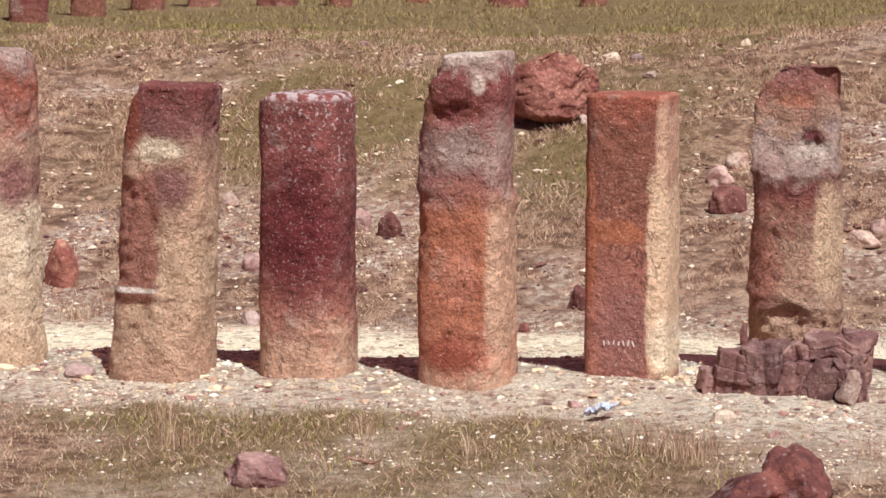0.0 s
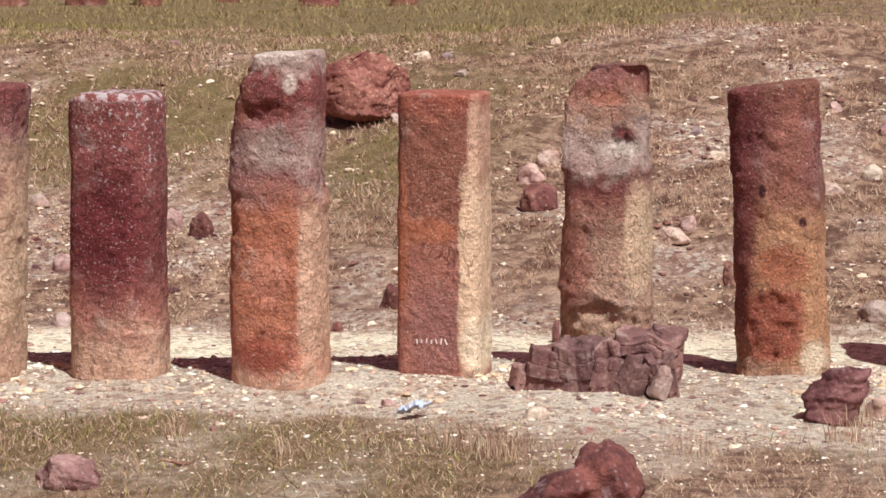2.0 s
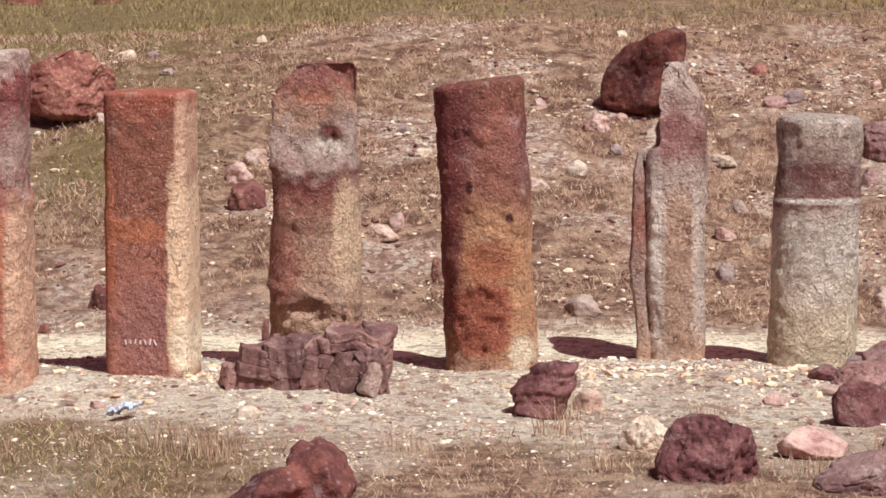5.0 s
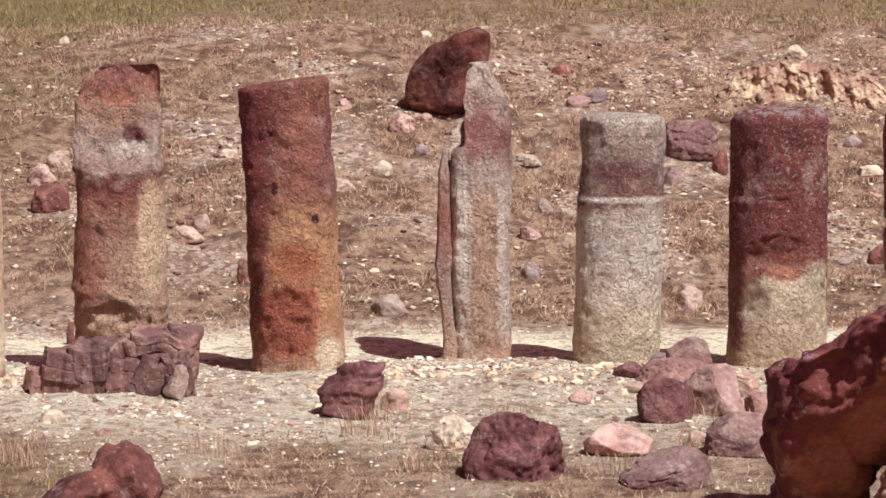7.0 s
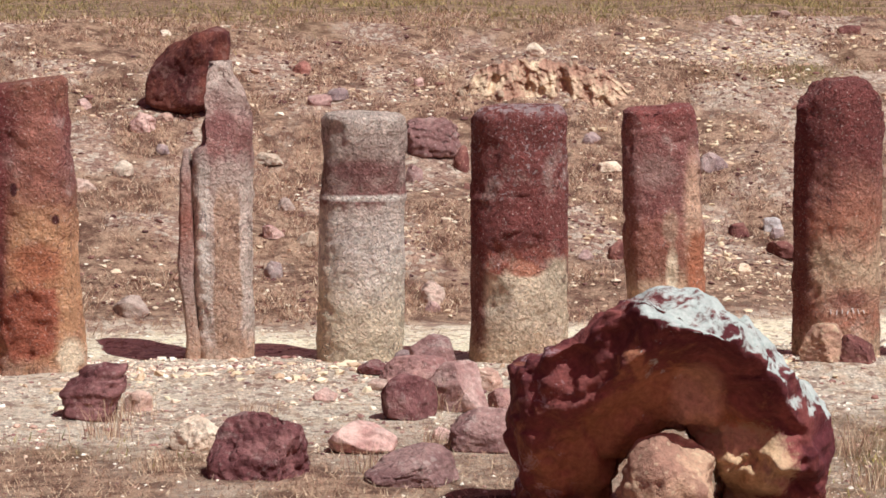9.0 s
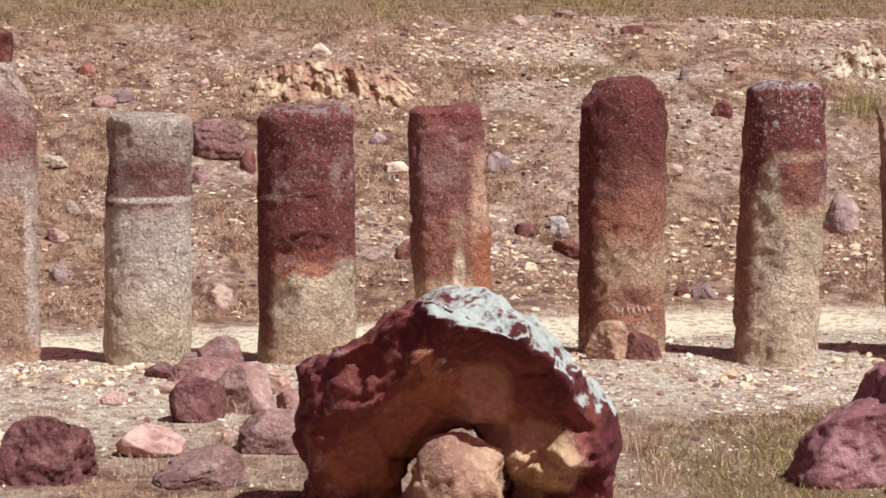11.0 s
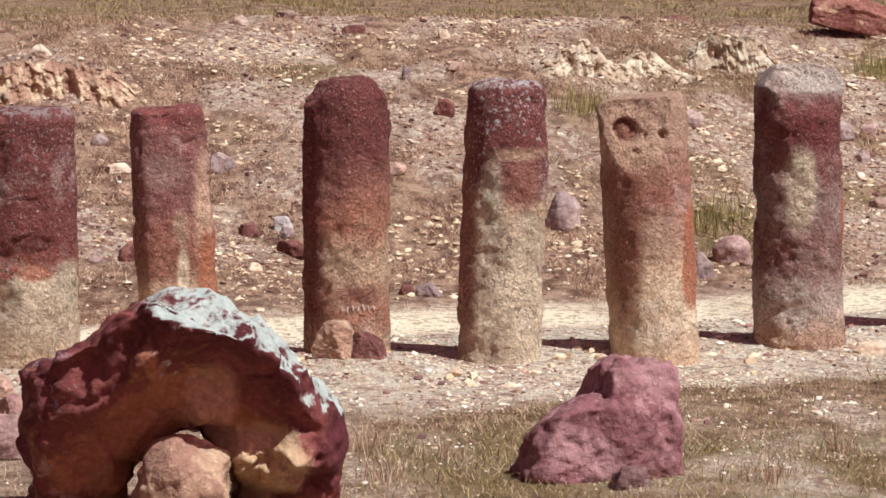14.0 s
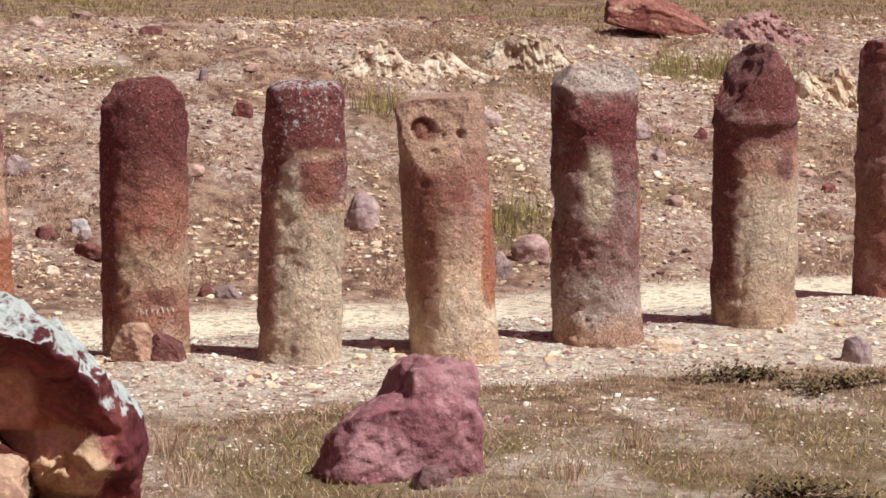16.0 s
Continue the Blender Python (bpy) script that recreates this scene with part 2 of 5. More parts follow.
def arch_stone():
    """Dark maroon stone, ochre inside, with pale green lichen on its weather side."""
    n = Nodes("lichened_maroon_stone")
    obj = n.coords()
    sep = n.node("ShaderNodeSeparateXYZ", Vector=obj)
    nrm = n.node("ShaderNodeSeparateXYZ", Vector=n.tree.nodes.new("ShaderNodeNewGeometry").outputs["Normal"])
    big = n.noise(obj, 4.5, 6.0, 0.62, 0.6)
    fine = n.noise(obj, 42.0, 5.0, 0.65)
    col = n.mix(n.step(big, 0.4, 0.62), srgb(92, 42, 44), srgb(134, 74, 66))
    dx = n.math("MULTIPLY", sep.outputs[0], 1.9)
    dz = n.math("MULTIPLY", n.math("SUBTRACT", sep.outputs[2], 0.18), 1.75)
    d = n.math("SQRT", n.math("ADD", n.math("MULTIPLY", dx, dx), n.math("MULTIPLY", dz, dz)))
    d = n.math("ADD", d, n.math("MULTIPLY", n.math("SUBTRACT", big, 0.5), 1.7))
    d = n.math("ADD", d, n.math("MULTIPLY", sep.outputs[0], 0.5))
    col = n.mix(n.step(d, 0.9, 0.6, 0.0, 0.9), col, srgb(176, 118, 84))
    sx = n.math("MULTIPLY", n.math("SUBTRACT", sep.outputs[0], 0.06), 9.0)
    sz = n.math("MULTIPLY", n.math("SUBTRACT", sep.outputs[2], 0.5), 6.0)
    streak = n.math("ADD", n.math("ADD", n.math("MULTIPLY", sx, sx), n.math("MULTIPLY", sz, sz)), n.math("MULTIPLY", n.math("SUBTRACT", big, 0.5), 1.5))
    col = n.mix(n.step(streak, 1.3, 0.3, 0.0, 0.8), col, srgb(196, 150, 122))
    # cream beside the opening: sunlight on the ledge, painted into the colour
    cx = n.math("MULTIPLY", n.math("SUBTRACT", sep.outputs[0], 0.24), 5.0)
    cz = n.math("MULTIPLY", n.math("SUBTRACT", sep.outputs[2], 0.24), 5.5)
    sunlit_cream = n.math("ADD", n.math("ADD", n.math("MULTIPLY", cx, cx), n.math("MULTIPLY", cz, cz)), n.math("MULTIPLY", n.math("SUBTRACT", fine, 0.5), 1.6))
    col = n.mix(n.step(sunlit_cream, 1.1, 0.5, 0.0, 0.75), col, srgb(216, 184, 140))
    scab = n.step(n.noise(n.shifted(obj, 8), 7.0, 7.0, 0.72, 0.4), 0.55, 0.62)
    col = n.mix(n.math("MULTIPLY", scab, n.step(sep.outputs[0], -0.32, -0.5, 0.0, 0.6)), col, srgb(196, 166, 164))
    col = n.mix(0.6, col, n.ramp(fine, [(0.25, (0.35, 0.33, 0.33, 1)), (0.72, (1.3, 1.3, 1.3, 1))]), "MULTIPLY")
    patch = n.noise(n.shifted(obj, 4), 5.5, 7.0, 0.72, 0.4)
    where = n.math("ADD", patch, n.math("MULTIPLY", n.step(nrm.outputs[2], 0.0, 0.75), 0.25))
    where = n.math("ADD", where, n.math("MULTIPLY", n.step(sep.outputs[2], 0.35, 0.9), 0.08))
    where = n.math("ADD", where, n.math("MULTIPLY", n.step(sep.outputs[0], -0.12, -0.3), -0.3))
    where = n.math("ADD", where, n.math("MULTIPLY", n.step(nrm.outputs[0], 0.2, 0.6), 0.14))
    where = n.math("ADD", where, n.math("MULTIPLY", n.math("SUBTRACT", fine, 0.5), 0.35))
    where = n.math("ADD", where, n.step(sep.outputs[2], 0.42, 0.3, 0.0, -0.4))
    col = n.mix(n.math("MULTIPLY", n.step(where, 0.69, 0.84), 0.85), col, n.mix(fine, srgb(140, 156, 142), srgb(218, 220, 208)))
    bump = n.bump(n.noise(obj, 12.0, 8.0, 0.66), 0.7, 0.026)
    bump = n.bump(n.noise(obj, 90.0, 3.0), 0.5, 0.006, bump)
    return n.done(col, 0.85, bump)
# ---- ground shape ----
def sstep(a, b, v):
    k = np.clip((v - a) / (b - a), 0.0, 1.0)
    return k * k * (3 - 2 * k)


def _hash(ix, iy, iz, seed):
    h = (ix * 374761393 + iy * 668265263 + iz * 2147483647 + seed * 1274126177) & 0xFFFFFFFF
    h = ((h ^ (h >> 13)) * 1274126177) & 0xFFFFFFFF
    h = ((h ^ (h >> 16)) * 2246822519) & 0xFFFFFFFF
    return ((h ^ (h >> 15)) & 0xFFFF) / 32767.5 - 1.0


def vnoise(x, y, z, seed=0):
    """Smooth noise from -1 to 1 for arrays of points."""
    x, y, z = np.broadcast_arrays(np.asarray(x, float), np.asarray(y, float), np.asarray(z, float))
    ix, iy, iz = (np.floor(a).astype(np.int64) for a in (x, y, z))
    fx, fy, fz = x - ix, y - iy, z - iz
    fx, fy, fz = (a * a * a * (a * (a * 6 - 15) + 10) for a in (fx, fy, fz))
    total = 0.0
    for dx in (0, 1):
        for dy in (0, 1):
            for dz in (0, 1):
                w = (fx if dx else 1 - fx) * (fy if dy else 1 - fy) * (fz if dz else 1 - fz)
                total = total + w * _hash(ix + dx, iy + dy, iz + dz, seed)
    return total


def fbm(x, y, z, octaves=4, seed=0, gain=0.5):
    total, amp = 0.0, 1.0
    for k in range(octaves):
        total = total + amp * vnoise(x * 2 ** k + 7.3 * k, y * 2 ** k - 3.1 * k, z * 2 ** k + 1.7 * k, seed + k)
        amp *= gain
    return total


def row_line(x):
    """How far ahead the row of columns stands, along the row."""
    return 13.75 + 0.13 * x


def macro(x, y):
    """The ground's large form: level in front, a path behind the row, a bank, a meadow above it."""
    s = y - row_line(x)
    foot = 2.0 + 0.15 * np.sin(0.9 * x) + 0.3 * sstep(3, 7, x)
    crest = 1.34 + 0.16 * sstep(-6.5, -1.0, x) - 0.10 * sstep(4.0, 8.0, x)
    run = 6.8 - 0.6 * sstep(4, 8, x)
    k = np.clip((s - foot) / run, 0, 1)
    bank = crest * (0.72 * k + 0.28 * sstep(0, 1, k))
    front = 0.05 * np.exp(-((s + 0.25) / 0.45) ** 2)
    path = -0.05 * sstep(0.55, 0.95, s)
    mound = 0.07 * np.exp(-((x - 2.62) / 0.45) ** 2 - ((y - 13.35) / 0.25) ** 2)
    return bank + front + path + mound


def height(x, y):
    x, y = np.asarray(x, float), np.asarray(y, float)
    s = y - row_line(x)
    near = np.exp(-np.maximum(y - 40, 0) / 60)
    rough = 0.4 + 0.9 * sstep(2.0, 3.5, s) * (1 - 0.5 * sstep(8.5, 10, s)) - 0.25 * np.exp(-((s - 1.2) / 0.7) ** 2)
    z = macro(x, y)
    z = z + rough * 0.055 * fbm(x * 0.9, y * 0.9, 0.0, 3, 11) * near
    z = z + rough * 0.016 * fbm(x * 5, y * 5, 3.0, 3, 21) * near
    return z

# ---- mesh helpers ----
def raw_mesh(name, verts, faces, material, smooth=True):
    """A mesh from arrays of corners and of equal-sided faces."""
    me = bpy.data.meshes.new(name)
    verts, faces = np.asarray(verts, np.float32), np.asarray(faces, np.int32)
    count, sides = faces.shape
    me.vertices.add(len(verts)), me.loops.add(count * sides), me.polygons.add(count)
    me.vertices.foreach_set("co", verts.ravel())
    me.loops.foreach_set("vertex_index", faces.ravel())
    me.polygons.foreach_set("loop_start", np.arange(0, count * sides, sides, dtype=np.int32))
    me.polygons.foreach_set("loop_total", np.full(count, sides, dtype=np.int32))
    me.polygons.foreach_set("use_smooth", np.full(count, smooth, dtype=bool))
    me.materials.append(material)
    me.update(calc_edges=True)
    me.validate()
    return me


_balls = {}
SHARD = (np.array([[1, 0, 0], [-1, 0, 0], [0, 1, 0], [0, -1, 0], [0, 0, 1], [0, 0, -1]], float),
         np.array([[0, 2, 4], [2, 1, 4], [1, 3, 4], [3, 0, 4], [2, 0, 5], [1, 2, 5], [3, 1, 5], [0, 3, 5]]))


def ball(level):
    """Corners and triangles of an icosphere of radius 1."""
    if level not in _balls:
        bm = bmesh.new()
        bmesh.ops.create_icosphere(bm, subdivisions=level, radius=1.0)
        bm.verts.ensure_lookup_table()
        _balls[level] = (np.array([v.co[:] for v in bm.verts]), np.array([[v.index for v in f.verts] for f in bm.faces]))
        bm.free()
    return _balls[level]


def cut(p, point, normal, rough=0.0, seed=0):
    """Flattens all that stands beyond a plane on to it, with a broken, uneven face."""
    nrm = np.array(normal, float)
    nrm /= np.linalg.norm(nrm)
    over = (p - np.array(point)) @ nrm
    if rough:
        over = over + rough * fbm(p[:, 0] * 9, p[:, 1] * 9, p[:, 2] * 9, 4, seed)
    return p - np.maximum(over, 0)[:, None] * nrm


# ---- the row of columns ----
def column(label, x, y, tall, wide, seed, material, slim=0.92, lean=0.0, square=3.0, deep=0.92, shift=0.0, corner=0.06,
           slope=(0.0, 0.0), cuts=(), rings=(), scoops=(), sides=(), notch=(), swell=0.0, rough=1.0, detail=0.85,
           group="row of standing stones"):
    """A standing stone: rounded-square shaft tapering to slim, leaning by lean, with broken cuts and ledges (rings)."""
    nu, nz, cap = int(106 * detail), int(154 * detail), max(8, int(26 * detail))
    a = np.linspace(0, 2 * np.pi, nu, endpoint=False)
    c, s = np.cos(a), np.sin(a)
    reach = (np.abs(c) ** square + np.abs(s) ** square) ** (-1 / square)
    bx, by = reach * c * wide / 2, reach * s * wide * deep / 2
    zs = np.linspace(-0.22, tall - corner, nz)
    scale = np.ones(nz)
    k = np.linspace(0, 1, cap + 1)[1:]
    bend = np.pi / 2 * np.minimum(k / 0.45, 1)
    inner = 1 - corner / (wide / 2) * (1 - np.cos(bend))
    inner = np.where(k > 0.45, inner * (1 - ((k - 0.45) / 0.55)) + 0.004, inner)
    zs = np.concatenate([zs, tall - corner + corner * np.sin(bend)])
    scale = np.concatenate([scale, inner])
    up = np.clip(zs / tall, 0, 1)
    taper = 1 + (slim - 1) * up + swell * np.sin(np.pi * up)
    r = (scale * taper)[:, None]
    p = np.stack([bx * r, by * r, np.repeat(zs[:, None], nu, 1)], -1).reshape(-1, 3)
    drop = sstep(tall * 0.7, tall, p[:, 2])
    p[:, 2] += drop * (slope[0] * p[:, 0] + slope[1] * p[:, 1])
    out = np.stack([p[:, 0] / (wide / 2) ** 2, p[:, 1] / (wide * deep / 2) ** 2, np.where(p[:, 2] > tall - corner, 2.0, 0.0)], -1)
    out /= np.linalg.norm(out, axis=1)[:, None] + 1e-9
    q = p + seed * 5.7
    d = 0.009 * fbm(q[:, 0] * 3.5, q[:, 1] * 3.5, q[:, 2] * 2.6, 3, seed)
    d += 0.007 * fbm(q[:, 0] * 11, q[:, 1] * 11, q[:, 2] * 9, 3, seed + 3)
    chip = fbm(q[:, 0] * 6, q[:, 1] * 6, q[:, 2] * 5, 3, seed + 7)
    d -= 0.009 * sstep(0.3, 0.42, chip)
    d -= 0.007 * np.abs(vnoise(q[:, 0] * 34, q[:, 1] * 34, q[:, 2] * 30, seed + 9))
    p += out * (d * rough)[:, None]
    for z, size, amount, tilt in rings:
        wob = z + tilt * p[:, 0] + 0.02 * vnoise(q[:, 0] * 7, q[:, 1] * 7, 0 * q[:, 2], seed + 4)
        p[:, :2] *= (1 + amount * np.exp(-((p[:, 2] - wob) / size) ** 2))[:, None]
    for side, z0, x0, slant in sides:
        edge = x0 + slant * (p[:, 2] - z0) + 0.02 * fbm(q[:, 1] * 9, q[:, 2] * 12, 0 * q[:, 0], 3, seed + 41)
        past = sstep(z0 - 0.015, z0 + 0.03, p[:, 2])
        p[:, 0] += past * ((np.maximum(p[:, 0], edge) if side < 0 else np.minimum(p[:, 0], edge)) - p[:, 0])
    if notch:
        wob = 0.03 * fbm(q[:, 0] * 8, q[:, 1] * 3, q[:, 2] * 8, 3, seed + 51)
        back = np.interp(p[:, 2] + wob + 0.5 * p[:, 0] ** 2, [k for k, _ in notch], [v for _, v in notch])
        over = p[:, 2] > notch[0][0] - 0.01
        p[:, 1] = np.where(over, np.maximum(p[:, 1], back + 0.6 * wob), p[:, 1])
    for i, (point, normal, uneven) in enumerate(cuts):
        p = cut(p, point, normal, uneven, seed + 20 + i)
    for cx, cz, rx, rz, depth in scoops:
        e = np.hypot((p[:, 0] - cx) / rx, (p[:, 2] - cz) / rz) + 0.18 * fbm(q[:, 0] * 9, q[:, 1] * 9, q[:, 2] * 9, 3, seed + 31)
        inward = sstep(1.05, 0.8, e) * (p[:, 1] < 0)
        p[:, 1] += depth * inward * (0.75 + 0.5 * vnoise(q[:, 0] * 25, q[:, 1] * 25, q[:, 2] * 25, seed + 33))
    p[:, 0] += shift + lean * np.clip(p[:, 2], -0.3, None) / tall
    i = np.arange(nz + cap - 1)[:, None] * nu + np.arange(nu)[None, :]
    j = np.arange(nz + cap - 1)[:, None] * nu + (np.arange(nu)[None, :] + 1) % nu
    faces = np.stack([i, j, j + nu, i + nu], -1).reshape(-1, 4)
    me = raw_mesh("standing_stone", p, faces, material)
    ob = new("standing_stone", me)
    ob.location = (x, y, float(height(x, y)))
    return tagged(ob, label, "standing stone", group)


# ---- loose stones ----
def stone_points(size, seed, level=4, angular=0.5, rough=1.0, facets=9, flat=0.25, boxy=0.0, strata=0.0, shear=0.0):
    p, f = ball(level)
    p = p.copy()
    if boxy:
        p = p * (1 - boxy) + boxy * p / np.abs(p).max(1)[:, None] * 0.85
    low = np.clip(-p[:, 2], 0, 1)
    p[:, :2] /= np.sqrt(1 - 0.93 * (1 - min(1.0, 1.8 * boxy)) * np.clip(low, 0, 1) ** 2)[:, None]
    rs = np.random.RandomState(seed)
    q = p * 1.3 + seed * 3.1
    for i in range(facets + 4):
        nrm = rs.normal(size=3)
        nrm[2] = abs(nrm[2]) * 0.8 - 0.1
        nrm /= np.linalg.norm(nrm)
        near = rs.uniform(0.46, 0.76) if angular >= 0.8 else rs.uniform(0.62, 0.92) * (1 - 0.2 * angular)
        if rs.rand() < angular + 0.3:
            p = cut(p, nrm * near, nrm, 0.012 if angular >= 0.8 else 0.03, seed + i)
    nrm = p / (np.linalg.norm(p, axis=1)[:, None] + 1e-9)
    d = (0.05 if angular >= 0.8 else 0.12) * (1 - 0.75 * boxy) * fbm(q[:, 0], q[:, 1], q[:, 2], 3, seed) + 0.024 * rough * fbm(q[:, 0] * 5, q[:, 1] * 5, q[:, 2] * 5, 4, seed + 5)
    crack = np.abs(fbm(q[:, 0] * 1.6, q[:, 1] * 1.6, q[:, 2] * 1.6, 2, seed + 9))
    d -= 0.05 * rough * sstep(0.09, 0.0, crack)
    if strata:
        layer = p[:, 2] * 9 + 0.8 * vnoise(q[:, 0], q[:, 1], q[:, 2], seed + 12)
        d += strata * vnoise(0 * layer, 0 * layer, layer * 1.0, seed + 13) * (1 - np.abs(nrm[:, 2]))
    p = p + nrm * d[:, None]
    p[:, 0] += shear * (p[:, 2] - p[:, 2].max())
    lo, hi = p.min(0), p.max(0)
    p = (p - (lo + hi) / 2) / (hi - lo) * np.array(size)
    p[:, 2] += size[2] * (0.5 - flat)
    return p, f


def stone_mesh(name, size, seed, material, *args, **more):
    return raw_mesh(name, *stone_points(size, seed, *args, **more), material)


def joined_boulder(label, x, y, seed, material, lumps):
    """One boulder of several lumps: across, back, width, depth, height of each."""
    allp, allf, count = [], [], 0
    for i, (a, b, w, d, h, boxy, angular, shear) in enumerate(lumps):
        p, f = stone_points((w, d, h / 0.88), seed + i * 7, 6, angular, 2.2, 9, 0.12, boxy, 0.0, shear)
        allp.append(p + np.array([a, b, 0.0]))
        allf.append(f + count)
        count += len(p)
    ob = new("boulder", raw_mesh("boulder", np.concatenate(allp), np.concatenate(allf), material))
    skin = ob.modifiers.new("one_skin", "REMESH")
    skin.mode, skin.voxel_size, skin.use_smooth_shade = "VOXEL", 0.011, True
    whole = bpy.data.meshes.new_from_object(ob.evaluated_get(bpy.context.evaluated_depsgraph_get()))
    ob.modifiers.clear()
    ob.data = whole
    ob.location = (x, y, float(height(x, y + 0.2)))
    return tagged(ob, label, "rock")


def rock(name, label, x, y, w, h, seed, material, d=None, turn=0.0, level=4, angular=0.5, rough=1.0, category="rock", group="", facets=9, sink=0.2, tip=0.0,
         boxy=0.0, strata=0.0, shear=0.0):
    """A stone of that width and seen height, part of it sunk in the ground."""
    d = d or 0.8 * w
    me = stone_mesh(name, (w, d, h / (1 - sink)), seed, material, level, angular, rough, facets, sink, boxy, strata, shear)
    ob = new(name, me)
    z = float(height(x, y + d / 2))
    ob.matrix_world = pose(x, y + d / 2, z, 0, tip, turn)
    return tagged(ob, label, category, group)

# ---- the ground: one sheet to the horizon ----
def blob(x, y, cx, cy, rx, ry):
    return np.exp(-(((x - cx) / rx) ** 2 + ((y - cy) / ry) ** 2))


def cover(x, y):
    """Where dry grass, bare sand and green growth lie, each from 0 to 1."""
    s = y - row_line(x)
    n1 = fbm(x * 0.7, y * 0.55, 0.0, 4, 41)
    n2 = fbm(x * 2.4, y * 1.6, 5.0, 3, 51)
    lawn = sstep(-0.55, -1.15, s + 0.25 * n1 + 0.85 * sstep(0.8, 2.8, x))
    lawn = lawn * (1 - 0.95 * np.clip(blob(x, y, -1.9, 12.6, 1.25, 0.75) + blob(x, y, -0.3, 12.9, 1.5, 0.9), 0, 1))
    foot = np.exp(-((s - 2.6) / 0.75) ** 2) * (0.75 + 0.5 * n1)
    bank = sstep(2.1, 2.6, s) * (0.60 + 0.5 * n1 + 0.65 * n2)
    bank = bank * (1 - 0.25 * sstep(0.5, 3.5, x)) + 0.45 * sstep(-2.5, -5.0, x) * sstep(2.1, 2.6, s)
    top = sstep(8.2, 9.3, s + 0.5 * n1)
    green = 1.2 * blob(x, y, -6.9, 19.2, 1.1, 1.5) + 1.1 * blob(x, y, -4.6, 18.7, 0.55, 1.2) + 0.5 * blob(x, y, -5.6, 20.5, 2.5, 0.7)
    green = green + 0.9 * blob(x, y, -4.95, 11.5, 0.45, 0.3) + 0.8 * blob(x, y, -4.1, 11.75, 0.6, 0.3)
    green = green + 0.6 * blob(x, y, 7.0, 19.0, 0.5, 1.2) + 0.9 * blob(x, y, 5.95, 17.9, 0.5, 0.6) + 0.9 * blob(x, y, 9.0, 22.0, 0.7, 0.7) + 0.8 * blob(x, y, 3.6, 21.4, 0.6, 0.5) + 0.5 * blob(x, y, 5.7, 19.5, 0.6, 0.7)
    grass = np.clip(np.maximum.reduce([lawn * (0.75 + 0.35 * n2), foot, bank, top * (0.85 + 0.2 * n1), green]), 0, 1)
    sandy = np.exp(-((s - 1.35) / 0.6) ** 4) * (1 - 0.5 * np.clip(n2, 0, 1))
    grass = grass * (1 - sandy)
    far = sstep(-3.0, -5.5, x) * top
    green = np.clip(green * 1.3 + 0.8 * far + 0.25 * top + 0.75 * lawn * np.clip(1.6 * n1 + 0.3, 0, 1) + 0.4 * lawn * sstep(1.0, 3.0, x) + 0.8 * blob(x, y, 7.6, 21.6, 1.1, 1.6), 0, 1)
    pale = np.clip(sstep(1.0, 0.5, s) * (0.9 + 0.3 * n2), 0, 1) + sstep(2.5, 4.0, x) * sstep(6.8, 5.8, x) * sstep(6.0, 6.8, s) * sstep(8.8, 8.0, s) * 0.3
    pale = pale + 0.12 * sstep(0.5, 3.5, x) * sstep(2.0, 3.0, s) * sstep(9.0, 8.0, s)
    return grass, sandy, green, np.clip(pale, 0, 1)


def spaced(near0, near1, fine, limit):
    """Line positions, close together between near0 and near1, wider and wider outside."""
    mid = np.arange(near0, near1, fine)
    step, up, down = fine, [near1], [near0]
    while up[-1] < limit:
        step *= 1.22
        up.append(up[-1] + step)
        down.append(down[-1] - step)
    return np.array(down[:0:-1] + list(mid) + up)


gx, gy = spaced(-10.5, 11.5, 0.06, 1600), spaced(9.6, 24.0, 0.052, 1600)
gy = np.concatenate([gy[gy < -12], np.arange(-12, 9.5, 0.25), gy[gy > 9.55]])
GX, GY = np.meshgrid(gx, gy)
GZ = height(GX.ravel(), GY.ravel())
_i = (np.arange(len(gy) - 1)[:, None] * len(gx) + np.arange(len(gx) - 1)[None, :]).ravel()
ground = new("ground", raw_mesh("ground", np.stack([GX.ravel(), GY.ravel(), GZ], -1),
                                np.stack([_i, _i + 1, _i + 1 + len(gx), _i + len(gx)], -1), ground_material()))
for _key, _val in zip(("grass", "sandy", "green", "pale"), cover(GX.ravel(), GY.ravel())):
    ground.data.attributes.new(_key, "FLOAT", "POINT").data.foreach_set("value", _val.astype(np.float32))
tagged(ground, "pale gravelly ground with dry grass, a sandy path and a low bank", "ground", kind="structure")


# ---- gravel and grass ----
def scatter(count, rs, x0, x1, y0, y1, keep):
    x, y = rs.uniform(x0, x1, count), rs.uniform(y0, y1, count)
    ok = rs.rand(count) < keep(x, y)
    return x[ok], y[ok]


